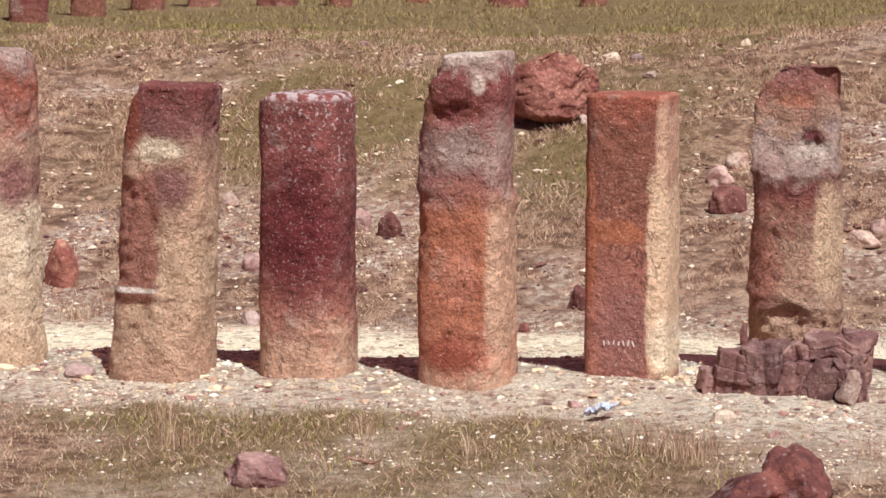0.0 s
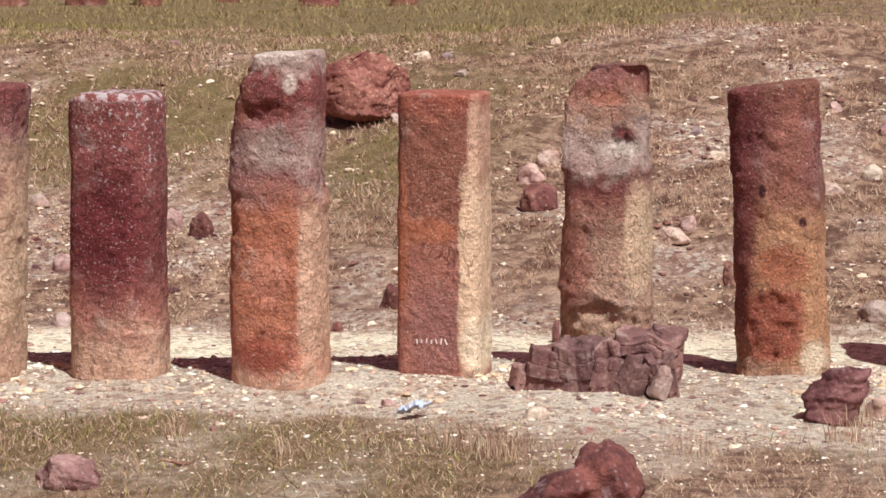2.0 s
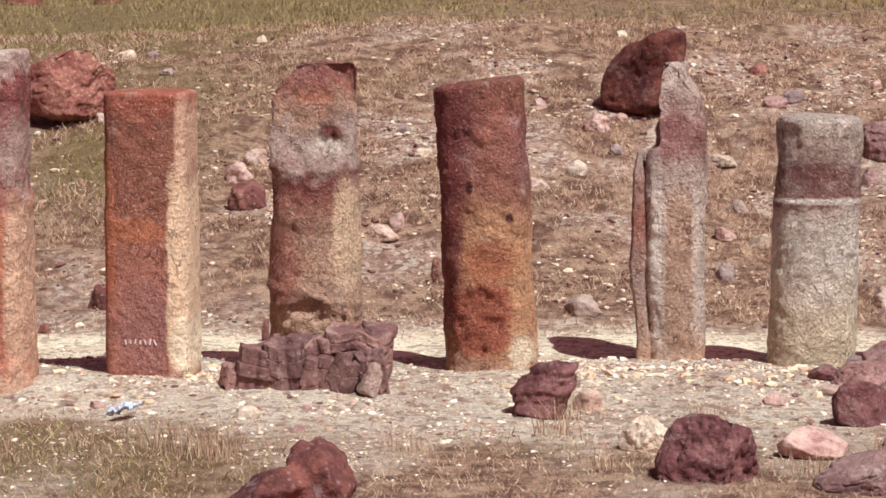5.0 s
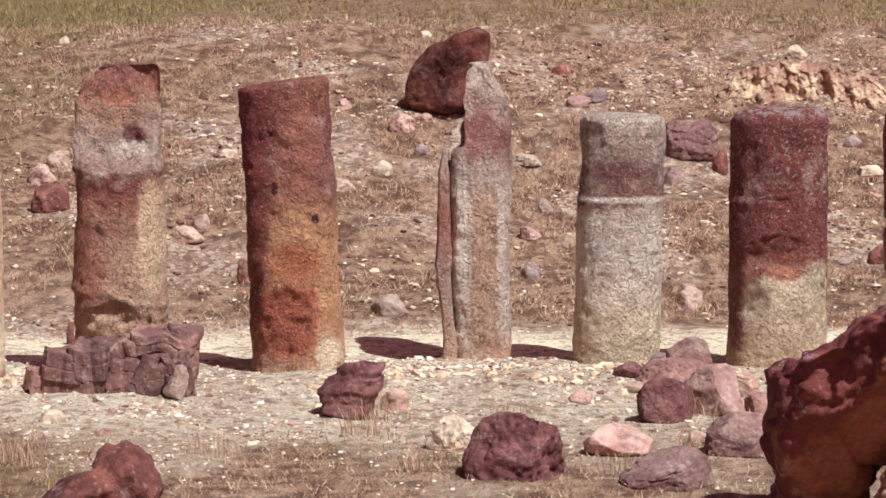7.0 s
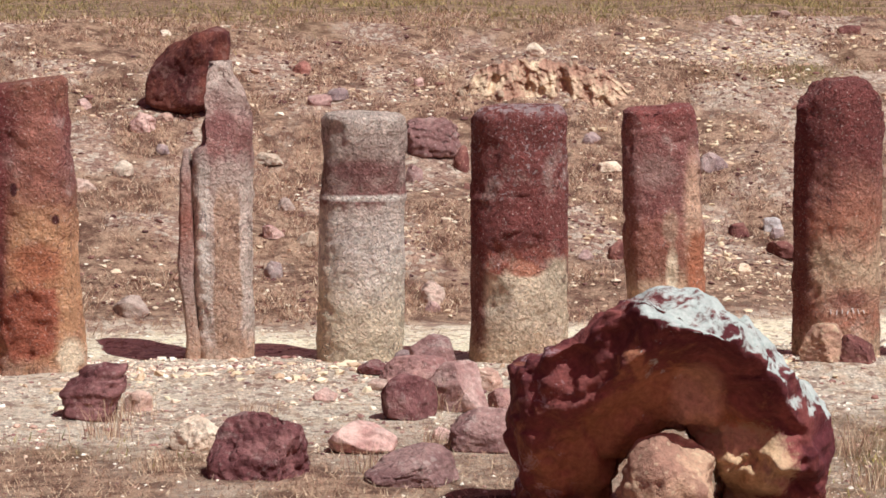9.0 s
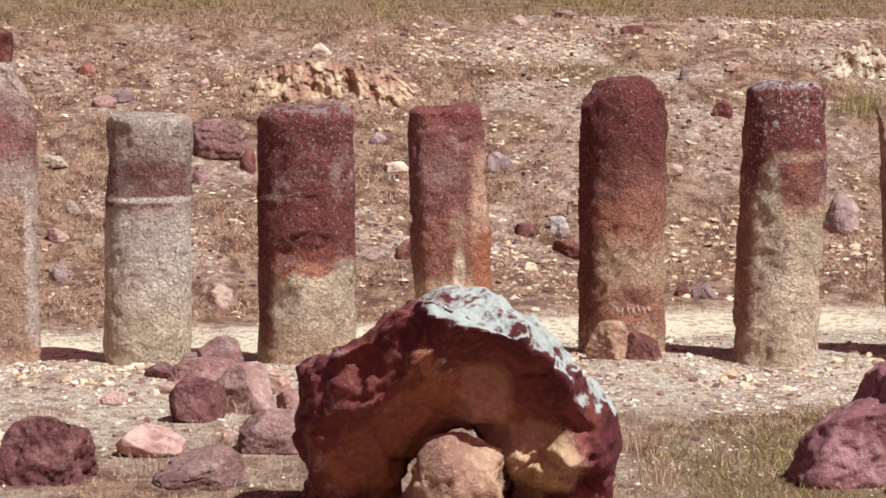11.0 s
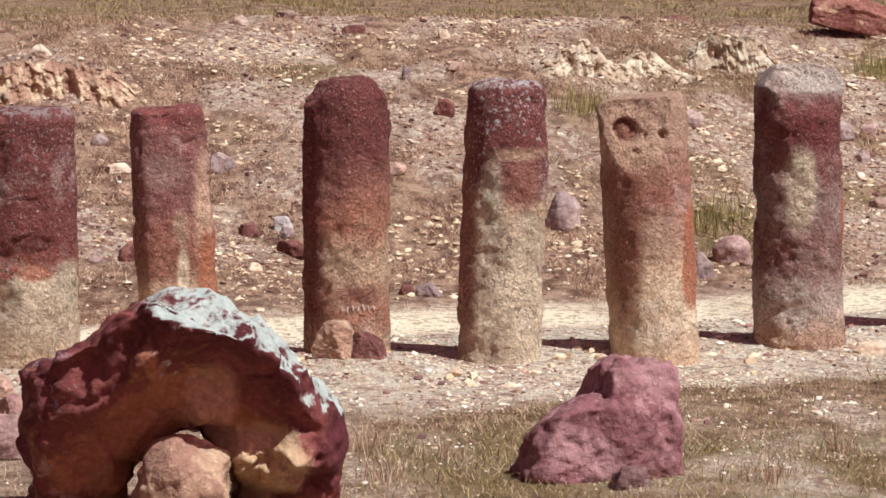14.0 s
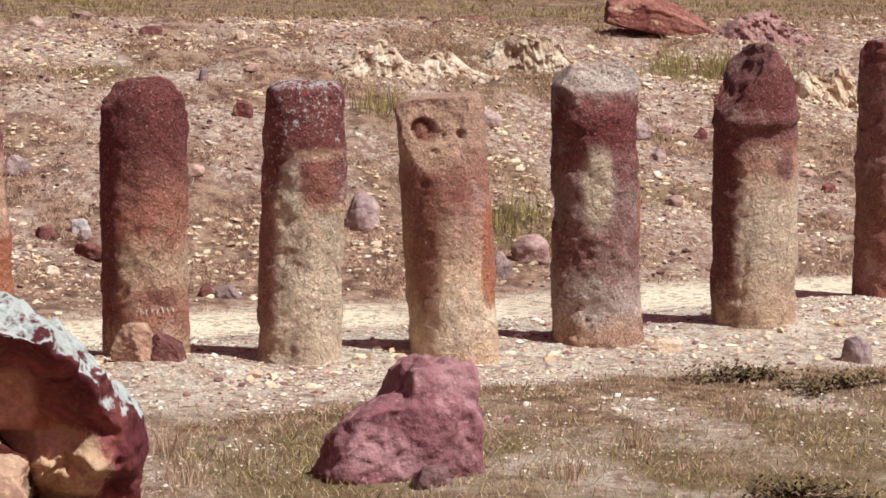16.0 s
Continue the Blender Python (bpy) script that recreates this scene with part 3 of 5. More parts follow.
def gravel(name, label, x, y, size, seed, material, shape):
    """Small angular stones, one mesh."""
    rs = np.random.RandomState(seed)
    p0, f0 = shape
    n = len(x)
    p = np.repeat(p0[None], n, 0) * (1 + 0.6 * (rs.rand(n, len(p0), 1) - 0.5)) + 0.4 * (rs.rand(n, len(p0), 3) - 0.5)
    for a, b in ((0, 1), (1, 2), (0, 2)):
        k = rs.uniform(0, 2 * np.pi, n)[:, None]
        u, v = p[..., a] * np.cos(k) - p[..., b] * np.sin(k), p[..., a] * np.sin(k) + p[..., b] * np.cos(k)
        p[..., a], p[..., b] = u, v
    p *= (size[:, None] * np.stack([rs.uniform(0.8, 1.3, n), rs.uniform(0.5, 1.0, n), rs.uniform(0.35, 0.65, n)], -1) / 2)[:, None, :]
    k = rs.uniform(0, 2 * np.pi, n)[:, None]
    px, py = p[..., 0] * np.cos(k) - p[..., 1] * np.sin(k), p[..., 0] * np.sin(k) + p[..., 1] * np.cos(k)
    z = height(x, y) + size * rs.uniform(-0.05, 0.12, n)
    v = np.stack([px + x[:, None], py + y[:, None], p[..., 2] + z[:, None]], -1).reshape(-1, 3)
    f = (f0[None] + np.arange(n)[:, None, None] * len(p0)).reshape(-1, 3)
    return tagged(new(name, raw_mesh(name, v, f, material, False)), label, "gravel", kind="stuff")


def blades(name, label, x, y, tall, wide, seed, material, droop=0.5, joints=((0.0, 1.0), (0.55, 0.8), (1.0, 0.12))):
    """Grass blades, each a bent tapering strip, one mesh."""
    rs = np.random.RandomState(seed)
    n = len(x)
    a, b = rs.uniform(0, 2 * np.pi, n), rs.uniform(0, 2 * np.pi, n)
    lean = tall * droop * rs.uniform(0.2, 1.3, n)
    z = height(x, y) - 0.01
    dx, dy = np.cos(a), np.sin(a)
    wx, wy = np.cos(b) * wide / 2, np.sin(b) * wide / 2
    pts = []
    for k, w in joints:
        ox, oy, oz = x + dx * lean * k ** 2, y + dy * lean * k ** 2, z + tall * k * (1 - 0.25 * droop * k)
        pts += [np.stack([ox - wx * w, oy - wy * w, oz], -1), np.stack([ox + wx * w, oy + wy * w, oz], -1)]
    v = np.stack(pts, 1).reshape(-1, 3)
    f0 = np.array([[0, 1, 3, 2], [2, 3, 5, 4]])[:len(joints) - 1]
    f = (f0[None] + np.arange(n)[:, None, None] * 2 * len(joints)).reshape(-1, 4)
    return tagged(new(name, raw_mesh(name, v, f, material, False)), label, "grass", kind="stuff")


_rs = np.random.RandomState(5)
BANK_CHIP = island_material("bank_chip", [(0.0, srgb(244, 228, 200)), (0.25, srgb(226, 200, 164)), (0.45, srgb(190, 156, 126)), (0.65, srgb(138, 98, 84)), (1.0, srgb(88, 56, 54))], grain=60)
PEBBLE = island_material("pebble", [(0.0, srgb(250, 240, 218)), (0.4, srgb(236, 214, 180)), (0.62, srgb(206, 172, 146)), (0.85, srgb(160, 116, 104)), (1.0, srgb(116, 84, 82))], grain=60)
BANK_STRAW = island_material("bank_thatch", [(0.0, srgb(240, 214, 178)), (0.35, srgb(206, 170, 136)), (0.7, srgb(160, 118, 96)), (1.0, srgb(104, 70, 60))])
STRAW = island_material("straw", [(0.0, srgb(236, 212, 174)), (0.35, srgb(208, 176, 140)), (0.7, srgb(168, 130, 104)), (1.0, srgb(120, 86, 70))])
TURF = island_material("green_grass", [(0.0, srgb(184, 168, 96)), (0.5, srgb(146, 134, 70)), (1.0, srgb(104, 98, 50))])
MEADOW = island_material("meadow_grass", [(0.0, srgb(190, 166, 112)), (0.4, srgb(160, 142, 90)), (0.75, srgb(128, 116, 66)), (1.0, srgb(104, 86, 56))])
STUBBLE = ((0.0, 1.0), (1.0, 0.25))


def row_side(x, y):
    grass, sandy = cover(x, y)[:2]
    return np.clip((1 - grass * 0.97) * (1 - 0.85 * sandy), 0, 1) * (0.3 + 0.6 * sstep(-0.3, 0.5, fbm(x * 2, y * 2, 0, 3, 61)))


def bank_side(x, y):
    s = y - row_line(x)
    return sstep(1.9, 2.5, s) * (1 - cover(x, y)[0] * 0.5) * sstep(9.6, 8.3, s) * (0.25 + 0.75 * sstep(-0.3, 0.5, fbm(x * 1.5, y * 1.2, 0, 3, 62)))


gxy = scatter(120000, _rs, -8, 9.3, 10.2, 15.6, row_side)
gravel("gravel", "pale angular gravel strewn along the row", *gxy, 0.008 + 0.022 * _rs.rand(len(gxy[0])) ** 3, 6, PEBBLE, SHARD)
gxy = scatter(9000, _rs, -8, 9.3, 11.5, 15.0, row_side)
gravel("gravel", "pale pebbles strewn along the row", *gxy, 0.02 + 0.035 * _rs.rand(len(gxy[0])) ** 3, 61, PEBBLE, ball(1))
gxy = scatter(125000, _rs, -11, 12, 15.0, 24.5, bank_side)
gravel("gravel", "pale and reddish chips strewn over the bank", *gxy, 0.013 + 0.042 * _rs.rand(len(gxy[0])) ** 3, 7, BANK_CHIP, SHARD)
gxy = scatter(20000, _rs, -11, 12, 15.0, 24.5, bank_side)
gravel("gravel", "pale and reddish rubble strewn over the bank", *gxy, 0.02 + 0.065 * _rs.rand(len(gxy[0])) ** 4, 71, BANK_CHIP, ball(1))

def by_row(x, y):
    s = y - row_line(x)
    return np.exp(-((s + 0.35 + 0.4 * sstep(1, 3, x)) / 0.4) ** 2) * (0.3 + 0.7 * sstep(-0.2, 0.5, fbm(x * 1.8, y * 1.8, 0, 3, 66)))


CLOD = island_material("dry_clod", [(0.0, srgb(240, 222, 184)), (0.6, srgb(222, 196, 156)), (1.0, srgb(190, 156, 126))], grain=50)


def pale_bank(x, y):
    s = y - row_line(x)
    return sstep(0.5, 3.5, x) * sstep(1.9, 3.5, s) * sstep(9.4, 8.0, s) * sstep(-0.15, 0.45, fbm(x * 1.1, y * 0.9, 0, 3, 67))


gxy = scatter(22000, _rs, 0, 12, 15.0, 24.5, pale_bank)
gravel("soil_clods", "crumbled pale yellow earth on the eroded bank", *gxy, 0.02 + 0.06 * _rs.rand(len(gxy[0])) ** 3, 68, CLOD, ball(1))
gxy = scatter(5200, _rs, -8, 9, 11.8, 15.5, by_row)
gravel("soil_clods", "crumbled pale yellow clods heaped along the row", *gxy, 0.03 + 0.06 * _rs.rand(len(gxy[0])) ** 2, 65, CLOD, ball(1))
bxy = scatter(220000, _rs, -8, 9.3, 9.8, 14.0, lambda x, y: np.maximum(cover(x, y)[0] ** 1.3, 0.05 * sstep(-0.25, -0.6, y - row_line(x))))
blades("dry_grass", "short dry straw-coloured grass in front of the row", *bxy, _rs.uniform(0.012, 0.055, len(bxy[0])), 0.0040, 8, STRAW, 1.1, STUBBLE)
bxy = scatter(560000, _rs, -11, 12, 15.0, 24.5, lambda x, y: cover(x, y)[0] * sstep(-0.5, 0.4, fbm(x * 3.2, y * 3.2, 0, 3, 63)))
blades("dry_grass", "dry brown stubble and thatch on the bank", *bxy, _rs.uniform(0.025, 0.085, len(bxy[0])), 0.0055, 9, BANK_STRAW, 0.95, STUBBLE)
bxy = scatter(200000, _rs, -11, 12, 9.8, 26.0, lambda x, y: cover(x, y)[2] * cover(x, y)[0])
blades("green_grass", "olive-green grass growing in patches", *bxy, _rs.uniform(0.02, 0.065, len(bxy[0])), 0.0065, 10, TURF, 0.7, STUBBLE)
bxy = scatter(120000, _rs, -20, 16, 23.0, 48.0, lambda x, y: sstep(8.3, 9.5, y - row_line(x)) * (0.5 + 0.5 * sstep(-0.4, 0.4, fbm(x, y * 0.6, 0, 3, 64))))
blades("meadow_grass", "thin olive and brown grass on the meadow", *bxy, _rs.uniform(0.03, 0.085, len(bxy[0])), 0.011, 12, MEADOW, 0.8, STUBBLE)


def part(name, mesh, parent, m=None, label=""):
    """One mesh under a thing or under a part."""
    ob = new(name, mesh)
    ob.parent = parent
    if m is not None:
        ob.matrix_basis = m
    return tagged(ob, label)


def anchor(name, x, y, label, category, group=""):
    ob = new(name)
    ob.empty_display_size = 0.1
    ob.location = (x, y, float(height(x, y)))
    return tagged(ob, label, category, group)


def tube(name, points, radii, material, sides=6):
    """A bent tapering rod through points."""
    pts = [Vector(p) for p in points]
    v = []
    for i, p in enumerate(pts):
        way = (pts[min(i + 1, len(pts) - 1)] - pts[max(i - 1, 0)]).normalized()
        a = way.orthogonal().normalized()
        b = way.cross(a)
        v += [p + radii[i] * (math.cos(k * math.tau / sides) * a + math.sin(k * math.tau / sides) * b) for k in range(sides)]
    f = [[i * sides + k, i * sides + (k + 1) % sides, (i + 1) * sides + (k + 1) % sides, (i + 1) * sides + k] for i in range(len(pts) - 1) for k in range(sides)]
    return raw_mesh(name, [p[:] for p in v], f, material)


def far_column(x, y, tall, wide, seed):
    """A stone of the second row, up on the meadow."""
    mat = column_stone(seed, tall, [(0.0, BROWN), (0.3, CLAY if seed % 2 else MAROON), (0.7, PLUM), (1.0, MAROON)], blotches=0.4)
    return column("distant reddish standing stone on the meadow", x, y, tall, wide, seed, mat, square=2.8, corner=0.06, detail=0.4,
                  group="far row of standing stones")


def ledge(label, x, y, wide, tall, seed, material, count, face):
    """A crumbling step in the bank: a steep fluted face, its top running back into the slope, broken chunks at its foot."""
    rs = np.random.RandomState(seed)
    heap = anchor("rock_outcrop", x, y, label, "outcrop")
    base = heap.location.z
    nu, nv = 190, 84
    U, V = np.meshgrid(np.linspace(-0.5, 0.5, nu), np.linspace(0, 1, nv))
    X = U * wide * 1.1
    env = np.clip(1 - np.abs(2 * U) ** 3, 0, 1) * (0.8 + 0.4 * vnoise(U * wide * 4, 0 * U, 0 * U, seed))
    steep = np.clip(V / 0.7, 0, 1)
    back = np.clip((V - 0.7) / 0.3, 0, 1)
    Y = 0.12 * tall + 0.45 * tall * steep ** 1.4 + 1.5 * tall * back + 0.22 * tall * vnoise(U * wide * 3, 0 * U, 0 * U, seed + 1)
    ground = height((X + x).ravel(), (Y + y).ravel()).reshape(X.shape) - base
    top = np.maximum(env * tall, ground + 0.03 * env)
    Z = np.where(V < 0.7, (ground - 0.06) * (1 - steep) + top * steep, top * (1 - back) + (ground - 0.03) * back)
    flute = np.abs(fbm(X * 7, 0 * X, Z * 2.2, 4, seed + 3)) * np.sin(np.pi * np.clip(V / 0.8, 0, 1))
    crag = fbm(X * 16, Y * 16, Z * 12, 4, seed + 5)
    p = np.stack([X, Y + 0.30 * tall * flute * env + 0.11 * tall * crag, Z + 0.10 * tall * crag * steep * env - 0.12 * tall * flute * back], -1).reshape(-1, 3)
    i = (np.arange(nv - 1)[:, None] * nu + np.arange(nu - 1)[None]).ravel()
    part("face", raw_mesh("face", p, np.stack([i, i + 1, i + 1 + nu, i + nu], -1), face), heap)
    shapes = [stone_mesh("chunk", (1, 0.8, 0.9), seed + k, material, 3, 0.9, 1.5, 10, 0.3, boxy=0.1) for k in range(5)]
    for k in range(count):
        u, v = rs.uniform(-0.6, 0.6), rs.uniform(-0.5, 2.4)
        size = rs.uniform(0.02, 0.08)
        px, py = x + u * wide, y + v * tall
        near = np.hypot(p[:, 0] + x - px, p[:, 1] + y - py)
        lift = float(height(px, py)) - base
        if near.min() < 0.03:
            lift = max(lift, float(p[near.argmin(), 2]))
        m = pose(px - x, py - y, lift - 0.01, rs.uniform(-25, 25), rs.uniform(-25, 25), rs.uniform(0, 360)) @ Matrix.Diagonal((size, size, size * rs.uniform(0.6, 1.1), 1))
        part("chunk", shapes[k % 5], heap, m)
    return heap


def bedded_mesh(w, d, h, seed, material, beds=7):
    """A broken block of bedded stone: thin layers whose ragged edges step in and out."""
    rs = np.random.RandomState(seed)
    n = 44
    a = np.linspace(0, 2 * np.pi, n, endpoint=False)
    reach = (np.abs(np.cos(a)) ** 7 + np.abs(np.sin(a)) ** 7) ** (-1 / 7)
    edge = 1 + 0.07 * vnoise(np.cos(a) * 3, np.sin(a) * 3, 0 * a, seed) + 0.04 * vnoise(np.cos(a) * 9, np.sin(a) * 9, 0 * a, seed + 1)
    levels = np.concatenate([[0], np.cumsum(rs.uniform(0.4, 1.4, beds))])
    levels = levels / levels[-1] * h * 1.25 - 0.25 * h
    rows = []
    for k in range(beds):
        layer = edge * rs.uniform(0.93, 1.0) + 0.06 * vnoise(np.cos(a) * 5, np.sin(a) * 5, 0 * a + 3.1 * k, seed + 2)
        ox, oy = rs.uniform(-0.03, 0.03, 2) * w
        for z, inset in ((levels[k] + 0.001, 0.985), (levels[k] + 0.006, 1.0), (levels[k + 1] - 0.006, 0.99), (levels[k + 1] - 0.001, 0.975)):
            rows.append(np.stack([ox + reach * np.cos(a) * w / 2 * layer * inset, oy + reach * np.sin(a) * d / 2 * layer * inset,
                                  z + 0.03 * vnoise(np.cos(a) * 1.5, np.sin(a) * 2, 0 * a, seed + 5)], -1))
    for f in (0.8, 0.5, 0.2, 0.01):
        rows.append(rows[4 * beds - 1] * (f, f, 1) + (0, 0, 0.012 * (1 - f)) + np.stack([0 * a, 0 * a, 0.008 * vnoise(a * 3, 0 * a + f * 9, 0 * a, seed + 8)], -1))
    i = np.arange(len(rows) - 1)[:, None] * n + np.arange(n)[None]
    j = np.arange(len(rows) - 1)[:, None] * n + (np.arange(n)[None] + 1) % n
    return raw_mesh("block", np.concatenate(rows), np.stack([i, j, j + n, i + n], -1).reshape(-1, 4), material, False)


def layered_block(x, y):
    """A cracked, bedded block of plum stone in several pieces."""
    thing = anchor("layered_rock", x, y, "cracked plum-grey layered rock lying at a column's foot", "rock")
    # across, back, up, width, depth, height, roll, turn, beds
    for k, (a, b, c, w, d, h, roll, turn, beds) in enumerate([
            (-0.22, 0.16, 0, 0.26, 0.30, 0.18, 6, 9, 3), (-0.08, 0.15, 0, 0.22, 0.30, 0.22, -5, -8, 4), (0.03, 0.12, 0, 0.14, 0.24, 0.17, 12, 14, 3),
            (0.12, 0.20, 0.02, 0.17, 0.3, 0.20, -16, -6, 4), (0.22, 0.24, 0.04, 0.33, 0.34, 0.23, 7, 4, 5), (0.18, 0.08, 0, 0.15, 0.18, 0.16, 24, -14, 3),
            (0.32, 0.12, 0, 0.14, 0.26, 0.18, -10, 16, 3), (-0.36, 0.08, 0, 0.12, 0.17, 0.08, 14, 25, 2)]):
        part("block", bedded_mesh(w, d, h, 300 + k, BED_ROCK, beds), thing, pose(a, b, c, 0, roll, turn))
    part("block", stone_mesh("block", (0.12, 0.1, 0.17), 311, PALE_ROCK, 5, 0.9, 0.5, 9, 0.1, boxy=0.6), thing, pose(0.31, -0.02, 0.0, -14, 16, -20), "pale wedge of stone")
    return thing


def arched_stone(x, y):
    """A thick arch of stone that leans forward, its front in its own shade."""
    nt, nf = 220, 150
    th = np.radians(np.linspace(-16, 196, nt))
    outer = np.interp(np.degrees(th), [-16, 14, 34.7, 45.3, 54.7, 64.7, 75.6, 83.8, 96.2, 101.3, 108.7, 117.8, 127, 136.5, 153, 165, 196],
                      [0.60, 0.609, 0.702, 0.71, 0.72, 0.785, 0.842, 0.915, 0.92, 0.91, 0.871, 0.825, 0.814, 0.825, 0.662, 0.589, 0.57])
    inner = np.interp(np.degrees(th), [-16, 0, 50, 95, 140, 180, 196], [0.17, 0.18, 0.28, 0.36, 0.27, 0.2, 0.19])
    ph = np.linspace(0, 2 * np.pi, nf, endpoint=False)
    sq = 3.2
    reach = (np.abs(np.cos(ph)) ** sq + np.abs(np.sin(ph)) ** sq) ** (-1 / sq)
    mid, half = (outer + inner) / 2, (outer - inner) / 2
    r = mid[:, None] + half[:, None] * (reach * np.cos(ph))[None]
    dep = 0.27 * (reach * np.sin(ph))[None] * np.ones_like(r)
    k = (r - inner[:, None]) / (outer - inner)[:, None]
    T = np.repeat(th[:, None], nf, 1)
    p = np.stack([(r * np.cos(T)), dep, r * np.sin(T)], -1).reshape(-1, 3)
    k, front = k.ravel(), (dep < 0).ravel()
    p[:, 1] += front * 0.16 * sstep(0.95, 0.3, k)
    p[:, 1] -= 0.55 * np.maximum(p[:, 2], 0) - 0.26
    p[:, 1] += 0.06 * sstep(0.25, 0.6, p[:, 0]) + 0.14 * sstep(-0.3, -0.6, p[:, 0])
    q = p * 1.0 + 3.3
    away = np.stack([reach[None] * np.cos(ph)[None] * np.cos(T), np.sin(ph)[None] * np.ones_like(T), np.cos(ph)[None] * np.sin(T)], -1).reshape(-1, 3)
    away /= np.linalg.norm(away, axis=1)[:, None] + 1e-9
    d = 0.03 * fbm(q[:, 0] * 3, q[:, 1] * 3, q[:, 2] * 3, 3, 71) + 0.03 * fbm(q[:, 0] * 9, q[:, 1] * 9, q[:, 2] * 9, 4, 75)
    d -= 0.02 * sstep(0.1, 0.0, np.abs(fbm(q[:, 0] * 2.4, q[:, 1] * 2.4, q[:, 2] * 2.4, 2, 79)))
    p += away * d[:, None]
    for point, normal, rough in (((-0.36, -0.2, 0.4), (-0.6, -0.8, 0.05), 0.035), ((0.0, -0.43, 0.78), (0.12, -0.62, 0.78), 0.03),
                                 ((0.37, -0.33, 0.6), (0.72, -0.45, 0.48), 0.03), ((0.5, -0.1, 0.3), (0.85, -0.5, 0.1), 0.02)):
        p = cut(p, point, normal, rough, 83)
    # the broken, sunlit ledge beside the opening
    lump = np.exp(-((p[:, 0] - 0.28) / 0.21) ** 2 - ((p[:, 2] - 0.26) / 0.14) ** 2) * front
    p[:, 1] -= lump * (0.17 + 0.16 * fbm(q[:, 0] * 9, q[:, 1] * 3, q[:, 2] * 9, 4, 91)) * sstep(0.42, 0.26, p[:, 2])
    i = np.arange(nt - 1)[:, None] * nf + np.arange(nf)[None]
    j = np.arange(nt - 1)[:, None] * nf + (np.arange(nf)[None] + 1) % nf
    ob = new("arched_stone", raw_mesh("arched_stone", p, np.stack([i, j, j + nf, i + nf], -1).reshape(-1, 4), arch_stone()))
    ob.location = (x, y + 0.25, float(height(x, y)) - 0.02)
    return tagged(ob, "dark maroon arched stone with pale green lichen on top", "rock")


def scratches(stone, cx, z, wide, count, seed):
    """Chalky unreadable marks on a column's face, as short bars just proud of it."""
    rs = np.random.RandomState(seed)
    co = np.empty(len(stone.data.vertices) * 3, np.float32)
    stone.data.vertices.foreach_get("co", co)
    co = co.reshape(-1, 3)
    white = bpy.data.materials.get("chalk_paint")
    if white is None:
        n = Nodes("chalk_paint")
        white = n.done(n.mix(n.noise(n.coords(), 90.0), srgb(206, 180, 164), srgb(240, 230, 218)), 0.9)
    for k in range(count):
        px = cx + wide * ((k + 0.5) / count - 0.5)
        near = co[(np.abs(co[:, 0] - px) < 0.02) & (np.abs(co[:, 2] - z) < 0.03) & (co[:, 1] < 0)]
        py = float(near[:, 1].min()) - 0.003
        h = rs.uniform(0.018, 0.034)
        bm = bmesh.new()
        bmesh.ops.create_cube(bm, size=1.0, matrix=Matrix.Diagonal((rs.uniform(0.005, 0.009), 0.004, h, 1)))
        bmesh.ops.bevel(bm, geom=bm.edges[:], offset=0.0015, segments=1, affect="EDGES")
        me = bpy.data.meshes.new("mark")
        bm.to_mesh(me)
        bm.free()
        me.materials.append(white)
        part("painted_mark", me, stone, pose(px, py, z + rs.uniform(-0.006, 0.006), 0, rs.uniform(-25, 25), 0), "chalky white mark")


def litter(x, y):
    """A crumpled scrap of thin bluish-white plastic."""
    n = Nodes("thin_plastic")
    film = n.done(n.mix(n.noise(n.coords(), 30.0), srgb(170, 178, 192), srgb(216, 220, 228)), 0.35)
    a, b = np.meshgrid(np.linspace(-1, 1, 26), np.linspace(-1, 1, 20))
    a, b = a.ravel(), b.ravel()
    z = 0.02 + 0.035 * np.abs(fbm(a * 2.2, b * 2.2, 0 * a, 3, 91)) + 0.015 * np.cos(a * 1.4)
    v = np.stack([0.055 * a + 0.02 * b + 0.01 * vnoise(a * 3, b * 3, 0 * a, 5), 0.05 * b, z + 0.03 * (a + 1) * 0.5], -1)
    i = (np.arange(19)[:, None] * 26 + np.arange(25)[None]).ravel()
    ob = new("plastic_scrap", raw_mesh("plastic_scrap", v, np.stack([i, i + 1, i + 27, i + 26], -1), film))
    ob.location = (x, y, float(height(x, y)) - 0.005)
    thick = ob.modifiers.new("thickness", "SOLIDIFY")
    thick.thickness = 0.002
    return tagged(ob, "crumpled bluish-white plastic scrap on the gravel", "litter")


WOOD = rock_stone("dead_wood", 31, srgb(206, 176, 148), srgb(150, 110, 90), None, 0.0, 2.0)


def stick(x, y, length, turn):
    pts = [(length * (k / 6 - 0.5), 0.012 * math.sin(k * 1.9), 0.02 + 0.012 * math.sin(k * 1.1)) for k in range(7)]
    ob = new("stick", tube("stick", pts, [0.005, 0.008, 0.009, 0.009, 0.008, 0.006, 0.003], WOOD))
    ob.matrix_world = pose(x, y, float(height(x, y)), 0, 0, turn)
    return tagged(ob, "bleached dead stick lying in dry grass", "stick")


def short_post(x, y):
    """A stub of dark stone behind a column."""
    ob = new("stone_stub", stone_mesh("stone_stub", (0.045, 0.05, 0.16), 351, MAROON_ROCK, 4, 0.3, 0.5, 5, 0.2, boxy=0.8))
    ob.location = (x, y, float(height(x, y)))
    return tagged(ob, "small dark upright stub beside a column", "stone")


